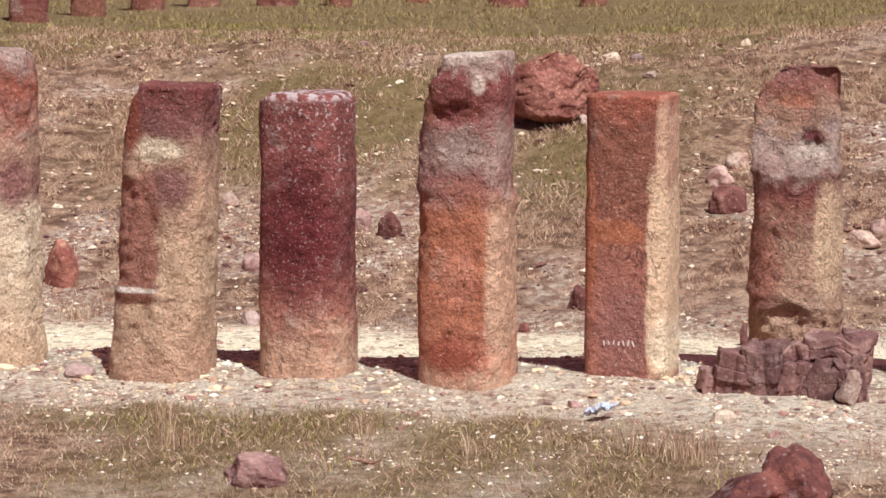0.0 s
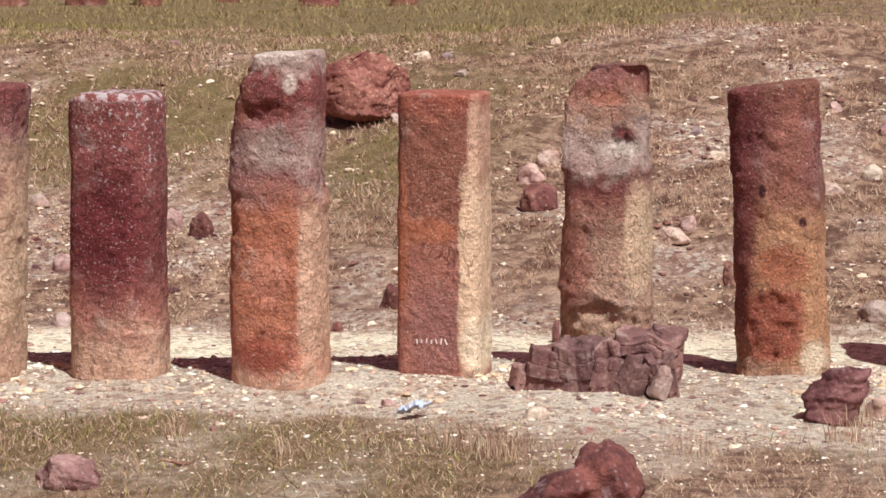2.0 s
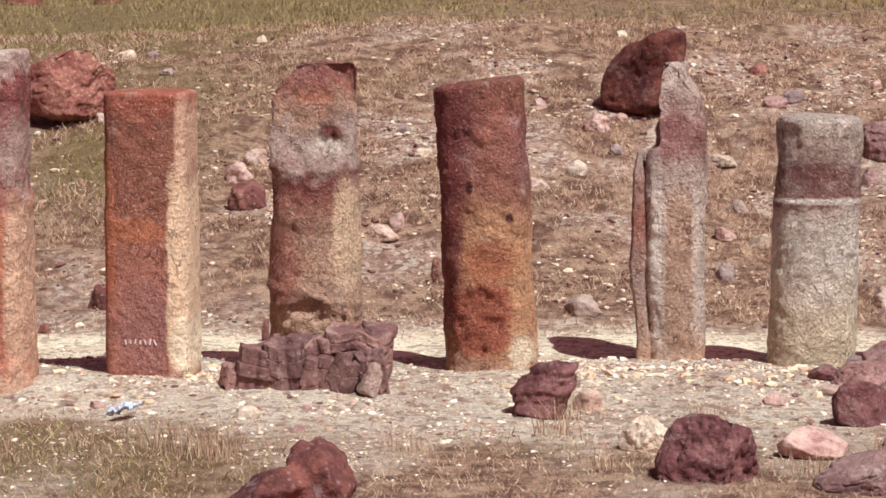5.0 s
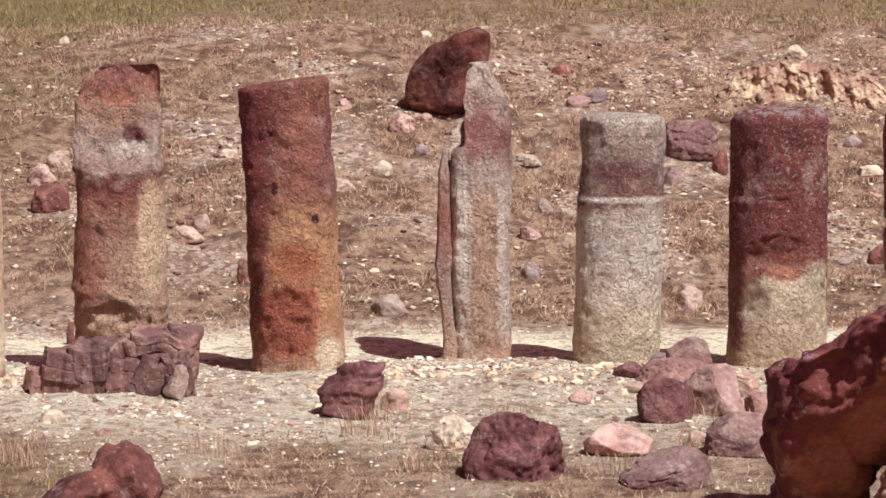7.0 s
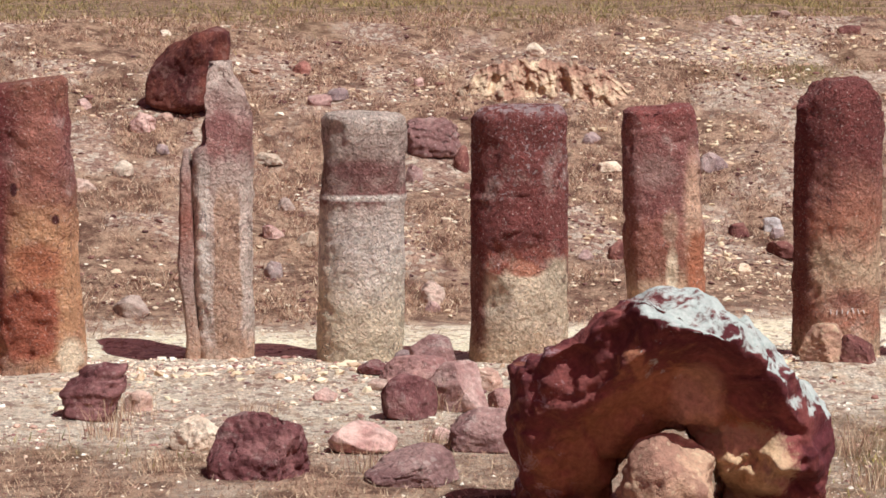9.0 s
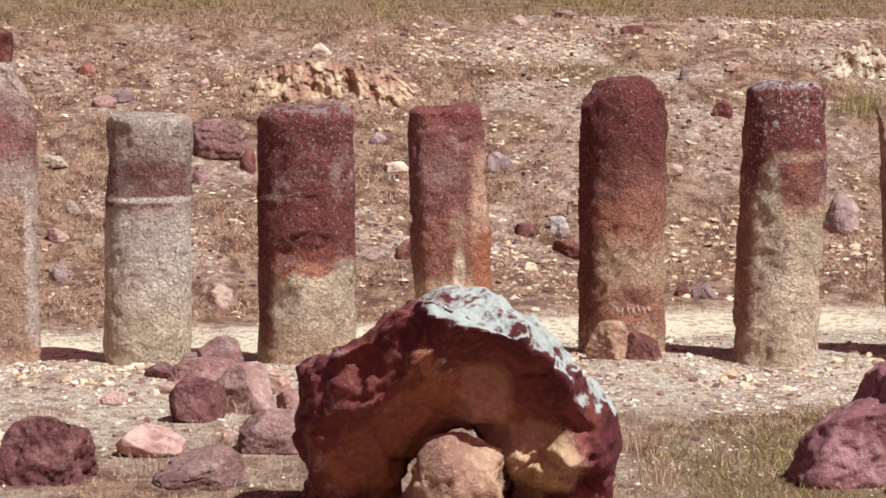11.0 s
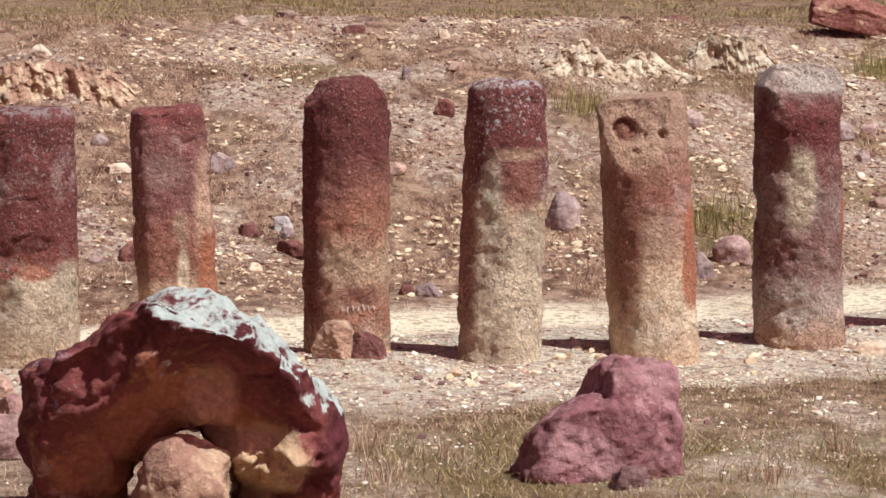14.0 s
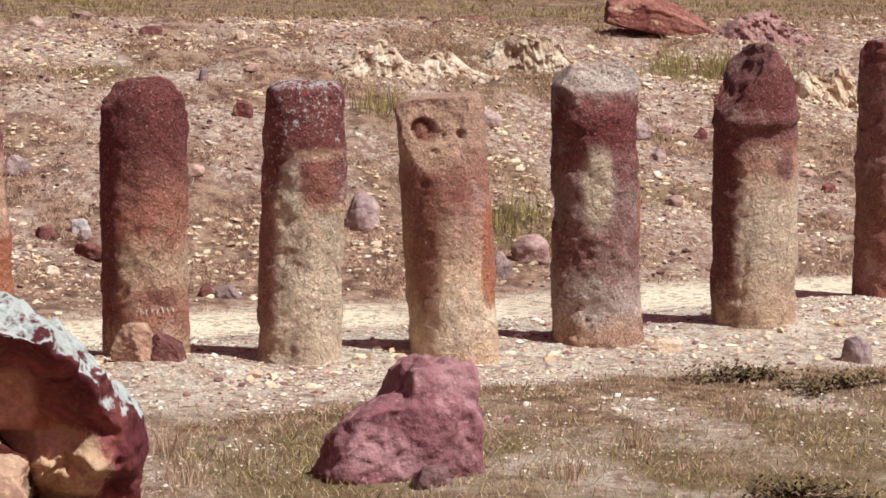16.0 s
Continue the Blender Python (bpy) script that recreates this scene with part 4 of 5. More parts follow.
def leaf_cloud(name, centres, size, seed, material):
    """Small pointed leaves round given places, one mesh."""
    rs = np.random.RandomState(seed)
    n = len(centres)
    a, tilt = rs.uniform(0, 2 * np.pi, n), rs.uniform(-0.7, 0.9, n)
    l = size * rs.uniform(0.6, 1.3, n)
    way = np.stack([np.cos(a) * np.cos(tilt), np.sin(a) * np.cos(tilt), np.sin(tilt)], -1) * l[:, None]
    side = np.stack([-np.sin(a), np.cos(a), rs.uniform(-0.3, 0.3, n)], -1) * (l * 0.28)[:, None]
    v = np.stack([centres, centres + way * 0.5 + side, centres + way, centres + way * 0.5 - side], 1).reshape(-1, 3)
    f = np.array([[0, 1, 2, 3]])[None] + np.arange(n)[:, None, None] * 4
    return raw_mesh(name, v, f.reshape(-1, 4), material, False)


HERB = island_material("low_herb_leaf", [(0.0, srgb(128, 112, 66)), (0.5, srgb(100, 84, 54)), (1.0, srgb(84, 62, 48))])


def shrub(x, y, wide, seed):
    """A low creeping shrub: woody runners with small leaves."""
    rs = np.random.RandomState(seed + 500)
    thing = anchor("creeping_shrub", x, y, "low creeping olive-brown shrub on bare soil", "shrub", "creeping shrubs")
    spots = []
    for k in range(9):
        a = rs.uniform(0, 2 * np.pi)
        reach = wide * rs.uniform(0.45, 1.0)
        pts = []
        for u in np.linspace(0, 1, 7):
            px, py = reach * u * math.cos(a + 0.3 * u), reach * 0.6 * u * math.sin(a + 0.3 * u)
            pts.append((px, py, float(height(x + px, y + py)) - thing.location.z + 0.012 + 0.04 * u * (1 - u)))
            for _ in range(16):
                spots.append(np.array(pts[-1]) + rs.normal(0, 0.022, 3) + (0, 0, 0.012))
        part("stem", tube("stem", pts, [0.006, 0.006, 0.005, 0.004, 0.004, 0.003, 0.002], WOOD, 5), thing)
    part("leaves", leaf_cloud("leaves", np.array(spots), 0.028, seed, HERB), thing)
    return thing


def tuft(x, y, seed, material=STRAW, label="tuft of taller dry straw-coloured grass", size=1.0):
    """A tuft of taller dry grass with seed stems."""
    rs = np.random.RandomState(seed + 700)
    n = 70
    px, py = x + rs.normal(0, 0.06 * size, n), y + rs.normal(0, 0.05 * size, n)
    ob = blades("grass_tuft", label, px, py, size * rs.uniform(0.06, 0.2, n), 0.0035 * size, seed + 800, material, 0.45)
    return tagged(ob, category="grass tuft", group="taller grass tufts")


# ---- the row of standing stones ----
column("cream and grey weathered stone column with a darker band", -6.29, 12.76, 1.60, 0.47, 1,
       column_stone(1, 1.60, [(0.0, TAN), (0.4, CREAM), (0.52, CREAM), (0.58, FAWN), (0.72, KHAKI), (0.8, CLAY), (0.88, RUST), (1.0, GREY)], patches=[(0.17, 0.93, 0.07, 0.13, PLUM, 0.5)], blotches=0.15),
       slim=0.9, square=2.6, corner=0.08)
column("cream stone column with a plum top and a reddish spalled face", -5.35, 12.71, 1.44, 0.50, 2,
       column_stone(2, 1.44, [(0.0, FAWN), (0.35, TAN), (0.7, FAWN), (0.79, KHAKI), (0.85, PLUM), (1.0, MAROON)],
                    patches=[(0.12, 0.94, 0.11, 0.10, PLUM, 0.5), (0.06, 1.12, 0.13, 0.06, CREAM, 0.4), (-0.09, 1.25, 0.06, 0.16, RUST, 0.4), (-0.10, 0.68, 0.17, 0.31, CLAY, 0.12, 4),
                             (-0.07, 0.385, 0.14, 0.03, BRICKY, 0.4), (-0.07, 0.425, 0.13, 0.014, WHITISH, 0.4)], blotches=0.12, pecks=0.5),
       slim=0.86, lean=0.073, square=3.4, corner=0.03, slope=(-0.03, 0.0), scoops=[(-0.13, 0.70, 0.175, 0.27, 0.022)], rings=[(0.400, 0.02, 0.022, -0.08)], cuts=[((-0.22, 0, 1.2), (-0.8, -0.2, 0.2), 0.02)])
column("dark maroon stone column speckled with white lichen", -4.64, 12.88, 1.39, 0.46, 3,
       column_stone(3, 1.39, [(0.0, FAWN), (0.1, FAWN), (0.2, CLAY), (0.36, MAROON), (1.0, MAROON)], patches=[(0.02, 0.72, 0.2, 0.3, srgb(96, 38, 40), 0.5)], pecks=0.25, lichen=0.65, blotch=DARK, blotches=0.3),
       slim=0.97, square=3.2, corner=0.05, rough=0.7, cuts=[((-0.2, 0, 1.33), (-0.6, 0, 0.8), 0.015)])
column("tall orange stone column with a grey broken shoulder", -3.81, 12.89, 1.59, 0.46, 4,
       column_stone(4, 1.59, [(0.0, FAWN), (0.07, SALMON), (0.2, ORANGE), (0.5, ORANGE), (0.56, CLAY), (0.61, PLUM), (0.72, GREY), (0.79, PLUM), (0.84, MAROON), (0.93, MAROON), (0.97, GREY)],
                    patches=[(0.19, 0.48, 0.05, 0.42, FAWN, 0.3, 3), (0.0, 0.52, 0.09, 0.14, SALMON, 0.2), (-0.03, 0.14, 0.14, 0.09, RUST, 0.4), (-0.15, 1.36, 0.05, 0.12, BRICKY, 0.4),
                             (0.03, 1.58, 0.15, 0.035, PALE, 0.3), (0.11, 1.45, 0.03, 0.05, PALE, 0.3), (0.02, 1.14, 0.09, 0.1, GREY, 0.4)], blotch=RUST, blotches=0.25, pecks=0.35),
       slim=0.96, lean=-0.011, square=3.4, corner=0.025, slope=(0.08, 0.0), rings=[(0.925, 0.03, 0.03, -0.2)], cuts=[((-0.244, 0, 1.211), (-0.35, -0.05, 0.145), 0.025)],
       scoops=[(0.0, 1.3, 0.14, 0.05, 0.02), (0.08, 0.2, 0.08, 0.03, 0.015)], rough=1.0)
rusty_column = column("square rust-brown stone column with tan edges", -3.07, 13.24, 1.39, 0.43, 5,
       column_stone(5, 1.39, [(0.0, CLAY), (0.22, CLAY), (0.36, CLAY), (0.5, BRICKY), (0.9, BRICKY), (1.0, RUST)],
                    patches=[(0.0, 0.22, 0.13, 0.22, srgb(146, 100, 90), 0.3, 3), (-0.04, 0.72, 0.15, 0.06, ORANGE, 0.35), (-0.178, 0.68, 0.035, 0.36, ORANGE, 0.25, 3), (0.185, 1.15, 0.03, 0.22, FAWN, 0.3, 3),
                             (0.17, 0.48, 0.055, 0.52, TAN, 0.18, 4), (0.19, 0.15, 0.06, 0.14, CREAM, 0.3)], blotches=0.12, pecks=0.25),
       slim=0.97, square=5.5, corner=0.022, rough=0.35)
column("stone column with a slanting broken top and hollow", -2.31, 13.59, 1.54, 0.47, 6,
       column_stone(6, 1.54, [(0.0, CLAY), (0.25, KHAKI), (0.36, FAWN), (0.46, KHAKI), (0.56, CLAY), (0.62, MAROON), (0.66, PLUM), (0.7, GREY), (0.79, GREY), (0.84, KHAKI), (0.93, CLAY), (1.0, PLUM)],
                    patches=[(0.17, 0.7, 0.06, 0.27, TAN, 0.3, 3), (-0.15, 0.55, 0.1, 0.24, CLAY, 0.5), (0.0, 0.25, 0.19, 0.11, FAWN, 0.2, 3), (-0.02, 1.37, 0.09, 0.035, SALMON, 0.4), (0.07, 1.13, 0.1, 0.05, PALE, 0.5), (0.08, 1.2, 0.06, 0.03, MAROON, 0.5)], blotches=0.25, pecks=0.55),
       slim=0.92, lean=-0.023, square=2.4, corner=0.03, notch=[(1.02, -0.26), (1.045, -0.16), (1.08, -0.09), (1.16, -0.04), (1.27, 0.0), (1.55, 0.05)],
       cuts=[((-0.2, 0, 1.35), (-0.72, -0.1, 0.6), 0.025)], scoops=[(0.04, 1.16, 0.10, 0.05, 0.025), (-0.01, 0.25, 0.21, 0.12, 0.03)], rings=[(1.03, 0.016, 0.05, 0.02), (0.40, 0.02, 0.05, -0.15)])
column("leaning maroon stone column with an orange lower face", -1.44, 13.76, 1.45, 0.47, 7,
       column_stone(7, 1.45, [(0.0, FAWN), (0.1, OCHRE), (0.3, OCHRE), (0.48, OCHRE), (0.6, BROWN), (0.7, PLUM), (0.88, MAROON), (1.0, BRICKY)],
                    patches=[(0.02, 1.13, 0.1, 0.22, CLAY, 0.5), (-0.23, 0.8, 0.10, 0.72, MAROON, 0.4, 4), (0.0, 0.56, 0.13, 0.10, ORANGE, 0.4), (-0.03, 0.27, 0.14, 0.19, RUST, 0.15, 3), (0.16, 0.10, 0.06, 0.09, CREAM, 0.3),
                             (-0.10, 0.93, 0.016, 0.03, DARK, 0.3), (0.10, 0.78, 0.018, 0.024, DARK, 0.3)], blotches=0.25, pecks=0.5),
       slim=0.97, lean=-0.076, square=2.6, corner=0.03, slope=(0.13, 0.0), scoops=[(-0.037, 0.269, 0.127, 0.17, 0.018), (0.10, 0.78, 0.02, 0.026, 0.02)])
split_column = column("thin grey stone column with a split side and a jagged spire", -0.59, 14.43, 1.56, 0.32, 8,
       column_stone(8, 1.56, [(0.0, FAWN), (0.12, PALE), (0.55, PALE), (0.66, GREY), (0.74, PLUM), (0.86, GREY), (1.0, PALE)],
                    # the whitish strip paints the light that catches the left ridge
                    patches=[(-0.06, 0.6, 0.03, 0.4, WHITISH, 0.5, 4), (0.065, 0.47, 0.07, 0.43, KHAKI, 0.1, 6), (0.03, 1.24, 0.08, 0.06, PLUM, 0.4)], blotch=PLUM, blotches=0.25, pecks=0.5),
       slim=0.98, square=3.6, deep=1.1, corner=0.02, shift=0.04, sides=[(-1, 1.11, -0.10, 0.12), (1, 1.30, 0.14, -0.42)], cuts=[((0, -0.14, 1.13), (0.1, -0.85, 0.28), 0.012)], rough=1.3)
column("pale grey stone column with a raised white band", 0.16, 14.28, 1.28, 0.45, 9,
       column_stone(9, 1.28, [(0.0, CREAM), (0.2, CREAM), (0.45, WHITISH), (0.63, PALE), (0.68, PLUM), (0.76, GREY), (1.0, PALE)], patches=[(0.0, 1.0, 0.2, 0.05, PLUM, 0.6), (0.013, 0.852, 0.263, 0.016, WHITISH, 0.5), (0.05, 1.24, 0.2, 0.04, PALE, 0.4)],
                    blotch=PLUM, blotches=0.15, pecks=0.75),
       slim=0.97, lean=0.026, square=2.3, corner=0.04, rings=[(0.843, 0.03, 0.04, 0.0), (1.0, 0.06, -0.02, 0.1)], rough=0.8)
column("stone column with a maroon top over a cream base", 0.98, 14.14, 1.32, 0.51, 10,
       column_stone(10, 1.32, [(0.0, TAN), (0.2, SANDY), (0.32, CREAM), (0.355, FAWN), (0.38, RUST), (0.47, MAROON), (1.0, MAROON)], lichen=0.4,
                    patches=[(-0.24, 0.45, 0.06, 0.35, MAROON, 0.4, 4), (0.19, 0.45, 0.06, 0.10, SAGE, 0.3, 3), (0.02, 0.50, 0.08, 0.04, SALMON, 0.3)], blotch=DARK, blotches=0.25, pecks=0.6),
       slim=0.97, square=2.4, corner=0.07, rings=[(0.846, 0.015, 0.02, 0.0)], scoops=[(-0.016, 0.600, 0.130, 0.087, 0.02), (0.14, 1.1, 0.1, 0.12, 0.014)], rough=0.9)
column("plum stone column with an orange lower corner", 1.77, 14.22, 1.31, 0.41, 11,
       column_stone(11, 1.31, [(0.0, OCHRE), (0.28, TAN), (0.38, BROWN), (0.5, CLAY), (0.6, PLUM), (0.86, PLUM), (1.0, MAROON)],
                    # first patch: the right face's sunlight, put into the colour as fawn
                    patches=[(0.10, 0.8, 0.05, 0.25, FAWN, 0.5), (-0.1, 0.98, 0.1, 0.08, srgb(156, 122, 112), 0.5), (-0.02, 0.7, 0.04, 0.08, KHAKI, 0.4), (0.14, 0.42, 0.07, 0.25, ORANGE, 0.2, 3), (-0.01, 0.46, 0.03, 0.13, CREAM, 0.4)], blotches=0.3),
       slim=0.95, lean=-0.070, square=3.6, corner=0.03, slope=(0.05, 0.0), rough=1.2)
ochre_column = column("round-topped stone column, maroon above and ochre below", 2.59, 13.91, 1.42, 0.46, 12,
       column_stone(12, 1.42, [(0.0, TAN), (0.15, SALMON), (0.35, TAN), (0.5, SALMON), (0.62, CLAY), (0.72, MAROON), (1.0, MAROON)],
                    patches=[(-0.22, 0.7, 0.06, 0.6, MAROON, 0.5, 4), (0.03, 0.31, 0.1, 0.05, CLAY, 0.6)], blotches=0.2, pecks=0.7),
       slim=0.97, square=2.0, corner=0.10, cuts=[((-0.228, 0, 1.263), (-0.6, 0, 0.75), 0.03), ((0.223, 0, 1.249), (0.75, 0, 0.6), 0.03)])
column("stone column with a white-lichened plum top", 3.34, 13.66, 1.42, 0.45, 13,
       column_stone(13, 1.42, [(0.0, CREAM), (0.25, CREAM), (0.45, SANDY), (0.56, TAN), (0.64, PLUM), (0.72, MAROON), (1.0, MAROON)], lichen=0.8,
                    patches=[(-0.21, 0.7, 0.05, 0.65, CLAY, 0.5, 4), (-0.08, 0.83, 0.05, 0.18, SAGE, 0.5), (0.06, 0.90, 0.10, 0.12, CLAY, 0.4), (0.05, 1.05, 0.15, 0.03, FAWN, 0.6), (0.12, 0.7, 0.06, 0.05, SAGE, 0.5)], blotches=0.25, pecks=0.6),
       slim=0.93, lean=0.034, square=2.0, corner=0.09, rings=[(1.034, 0.03, -0.03, 0.0)])
column("leaning brown stone column with a pitted hollow near its top", 4.17, 13.66, 1.36, 0.47, 14,
       column_stone(14, 1.36, [(0.0, TAN), (0.15, CREAM), (0.32, TAN), (0.5, KHAKI), (0.65, CLAY), (0.8, KHAKI), (1.0, KHAKI)],
                    # the brick patch darkens the largest pit: its shade, put into the colour
                    patches=[(-0.2, 0.62, 0.07, 0.42, BROWN, 0.5), (0.16, 0.55, 0.07, 0.28, ORANGE, 0.2, 3), (-0.17, 1.15, 0.14, 0.16, FAWN, 0.12), (-0.19, 1.19, 0.05, 0.06, BRICKY, 0.3)], blotches=0.15, pecks=0.45),
       slim=0.98, lean=-0.085, square=2.0, corner=0.05, slope=(0.10, 0.0), cuts=[((-0.074, -0.215, 0.978), (-0.5, -0.8, 0.33), 0.01)],
       scoops=[(-0.12, 1.19, 0.055, 0.065, 0.045), (-0.05, 1.16, 0.03, 0.03, 0.04), (0.045, 1.17, 0.022, 0.026, 0.035), (-0.09, 1.08, 0.02, 0.02, 0.03)], rough=0.8)
column("lilac-grey stone column with a round broken top", 5.05, 13.89, 1.49, 0.50, 15,
       column_stone(15, 1.49, [(0.0, FAWN), (0.15, PALE), (0.35, PLUM), (0.5, GREY), (0.62, PLUM), (0.75, PLUM), (0.84, MAROON), (0.92, GREY), (1.0, PALE)],
                    patches=[(0.0, 1.14, 0.2, 0.10, MAROON, 0.5), (-0.08, 0.83, 0.08, 0.2, SANDY, 0.3, 3), (0.2, 0.66, 0.04, 0.13, ORANGE, 0.2, 3), (-0.1, 0.25, 0.06, 0.14, PALE, 0.4), (0.03, 1.40, 0.2, 0.06, PALE, 0.3, 3)], blotches=0.3, pecks=0.6),
       slim=0.95, lean=-0.036, square=2.0, corner=0.12, cuts=[((0, -0.22, 1.217), (0, -0.75, 0.55), 0.03), ((-0.267, 0, 1.323), (-0.7, 0, 0.6), 0.01)], rough=1.3)
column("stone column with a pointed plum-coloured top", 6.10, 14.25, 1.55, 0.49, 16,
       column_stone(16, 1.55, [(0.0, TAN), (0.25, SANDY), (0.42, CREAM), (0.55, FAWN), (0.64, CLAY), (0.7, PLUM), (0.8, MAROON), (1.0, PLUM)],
                    # maroon strip down the left: mostly shade painted into the colour, some patina
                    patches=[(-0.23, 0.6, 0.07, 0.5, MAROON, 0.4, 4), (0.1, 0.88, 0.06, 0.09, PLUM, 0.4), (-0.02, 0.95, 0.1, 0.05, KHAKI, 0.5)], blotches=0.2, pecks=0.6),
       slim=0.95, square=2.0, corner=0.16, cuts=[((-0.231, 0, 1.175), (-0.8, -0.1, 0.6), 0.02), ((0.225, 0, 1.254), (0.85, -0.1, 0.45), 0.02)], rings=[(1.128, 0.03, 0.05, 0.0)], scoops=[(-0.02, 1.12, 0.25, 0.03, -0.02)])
column("slender plum and rust stone column with a waist", 7.50, 15.30, 1.55, 0.53, 17,
       column_stone(17, 1.55, [(0.0, CLAY), (0.3, BROWN), (0.5, PLUM), (0.8, PLUM), (1.0, MAROON)], patches=[(-0.03, 0.5, 0.05, 0.3, ORANGE, 0.3, 3), (-0.1, 0.8, 0.07, 0.12, KHAKI, 0.4)], blotches=0.3),
       slim=0.9, square=2.6, corner=0.08, rings=[(0.825, 0.03, 0.05, 0.0)], cuts=[((-0.265, 0, 1.295), (-0.8, 0, 0.3), 0.02)])


def split_slab(stone):
    """The thin slab that has split from a column's side and leans against it."""
    zs, a = np.linspace(-0.2, 1.10, 90), np.linspace(0, 2 * np.pi, 40, endpoint=False)
    reach = (np.abs(np.cos(a)) ** 6 + np.abs(np.sin(a)) ** 6) ** (-1 / 6)
    Z, A = np.meshgrid(zs, a, indexing="ij")
    fade = 1 - 0.55 * sstep(0.95, 1.10, Z)
    w = (0.036 + 0.008 * vnoise(Z * 4, 0 * Z, 0 * Z, 3)) * fade
    x = -0.150 + w * reach * np.cos(A) + 0.03 * sstep(0.5, 0.1, Z)
    y = -0.01 + 0.155 * fade * reach * np.sin(A)
    p = np.stack([x, y, Z], -1).reshape(-1, 3)
    p[:, 0] += 0.006 * fbm(p[:, 0] * 9, p[:, 1] * 9, p[:, 2] * 9, 4, 77)
    i = np.arange(89)[:, None] * 40 + np.arange(40)[None]
    j = np.arange(89)[:, None] * 40 + (np.arange(40)[None] + 1) % 40
    faces = np.stack([i, j, j + 40, i + 40], -1).reshape(-1, 4)
    lid = len(p)
    p = np.concatenate([p, p[-40:].mean(0)[None] + (0, 0, 0.012)])
    k = np.arange(40)
    top = np.stack([89 * 40 + k[::2], 89 * 40 + k[::2] + 1, 89 * 40 + (k[::2] + 2) % 40, np.full(20, lid)], -1)
    me = raw_mesh("split_slab", p, np.concatenate([faces, top]), column_stone(28, 1.1, [(0.0, FAWN), (0.4, GREY), (0.7, CLAY), (1.0, GREY)], blotches=0.3, pecks=0.5))
    part("split_slab", me, stone, label="thin plum slab split from the side")


split_slab(split_column)

# ---- second row of columns, up on the meadow ----
far_column(-13.46, 28.24, 0.90, 0.42, 40)
far_column(-13.38, 29.66, 1.20, 0.39, 41)
far_column(-13.49, 31.68, 1.10, 0.41, 42)
far_column(-13.44, 33.41, 1.30, 0.43, 43)
far_column(-12.64, 33.95, 0.55, 0.52, 44)
far_column(-11.75, 33.92, 0.90, 0.28, 45)
far_column(-9.99, 35.68, 0.50, 0.53, 46)
far_column(-9.06, 36.61, 0.80, 0.35, 47)
far_column(-11.24, 35.63, 0.40, 0.34, 48)

# ---- stones on the bank ----
rock("boulder", "large red boulder with pale scars on the bank", -5.16, 19.30, 0.690, 0.500, 101, RUST_ROCK, level=6, angular=0.3, sink=0.05, rough=0.8, boxy=0.15)
rock("boulder", "dark brown boulder with a sharp leaning edge on the bank", -1.01, 19.78, 0.620, 0.620, 102, BROWN_ROCK, level=5, angular=0.2, rough=0.35, sink=0.04, boxy=0.3, shear=0.3)
rock("boulder", "round grey boulder half sunk in the bank", 4.83, 17.87, 0.250, 0.240, 103, GREY_ROCK, angular=0.05, rough=0.3, sink=0.15)
rock("boulder", "red boulder at the foot of the bank", -7.22, 15.46, 0.220, 0.310, 104, RUST_ROCK, angular=0.15, rough=0.7, boxy=0.3)
rock("rock", "reddish-brown loose stone on the dry bank", -3.44, 17.45, 0.280, 0.150, 105, RED_ROCK, level=4, rough=1.4, angular=0.8, group="loose stones on the bank")
rock("rock", "dusty pink loose stone on the dry bank", -3.61, 18.07, 0.200, 0.120, 106, PINK_ROCK, level=4, rough=1.4, angular=0.3, group="loose stones on the bank")
rock("rock", "pale fawn loose stone on the dry bank", -3.55, 18.37, 0.170, 0.100, 107, PALE_ROCK, level=4, rough=1.4, angular=0.8, group="loose stones on the bank")
rock("rock", "reddish-brown loose stone on the dry bank", -5.52, 16.83, 0.160, 0.170, 108, RED_ROCK, level=4, rough=1.4, angular=0.3, group="loose stones on the bank")
rock("rock", "dusty pink loose stone on the dry bank", -5.77, 17.04, 0.120, 0.140, 109, PINK_ROCK, level=4, rough=1.4, angular=0.3, group="loose stones on the bank")
rock("rock", "dusty pink loose stone on the dry bank", -6.20, 16.14, 0.160, 0.110, 110, PINK_ROCK, level=4, rough=1.4, angular=0.3, group="loose stones on the bank")
rock("rock", "reddish-brown loose stone on the dry bank", -3.97, 15.68, 0.150, 0.150, 111, RED_ROCK, level=4, rough=1.4, angular=0.3, group="loose stones on the bank")
rock("rock", "reddish-brown loose stone on the dry bank", -4.15, 15.14, 0.080, 0.060, 112, RED_ROCK, level=4, rough=1.4, angular=0.3, group="loose stones on the bank")
rock("rock", "bluish-grey loose stone on the dry bank", -5.77, 14.96, 0.150, 0.080, 113, GREY_ROCK, level=4, rough=1.4, angular=0.8, group="loose stones on the bank")
rock("rock", "pale fawn loose stone on the dry bank", -4.84, 19.26, 0.090, 0.070, 114, PALE_ROCK, level=4, rough=1.4, angular=0.3, group="loose stones on the bank")
rock("rock", "pale fawn loose stone on the dry bank", -6.89, 17.49, 0.170, 0.080, 115, PALE_ROCK, level=4, rough=1.4, angular=0.8, group="loose stones on the bank")
rock("rock", "small cream-coloured stone on the dry bank", -5.13, 21.26, 0.150, 0.080, 116, CREAM_ROCK, level=4, rough=1.4, angular=0.8, group="loose stones on the bank")
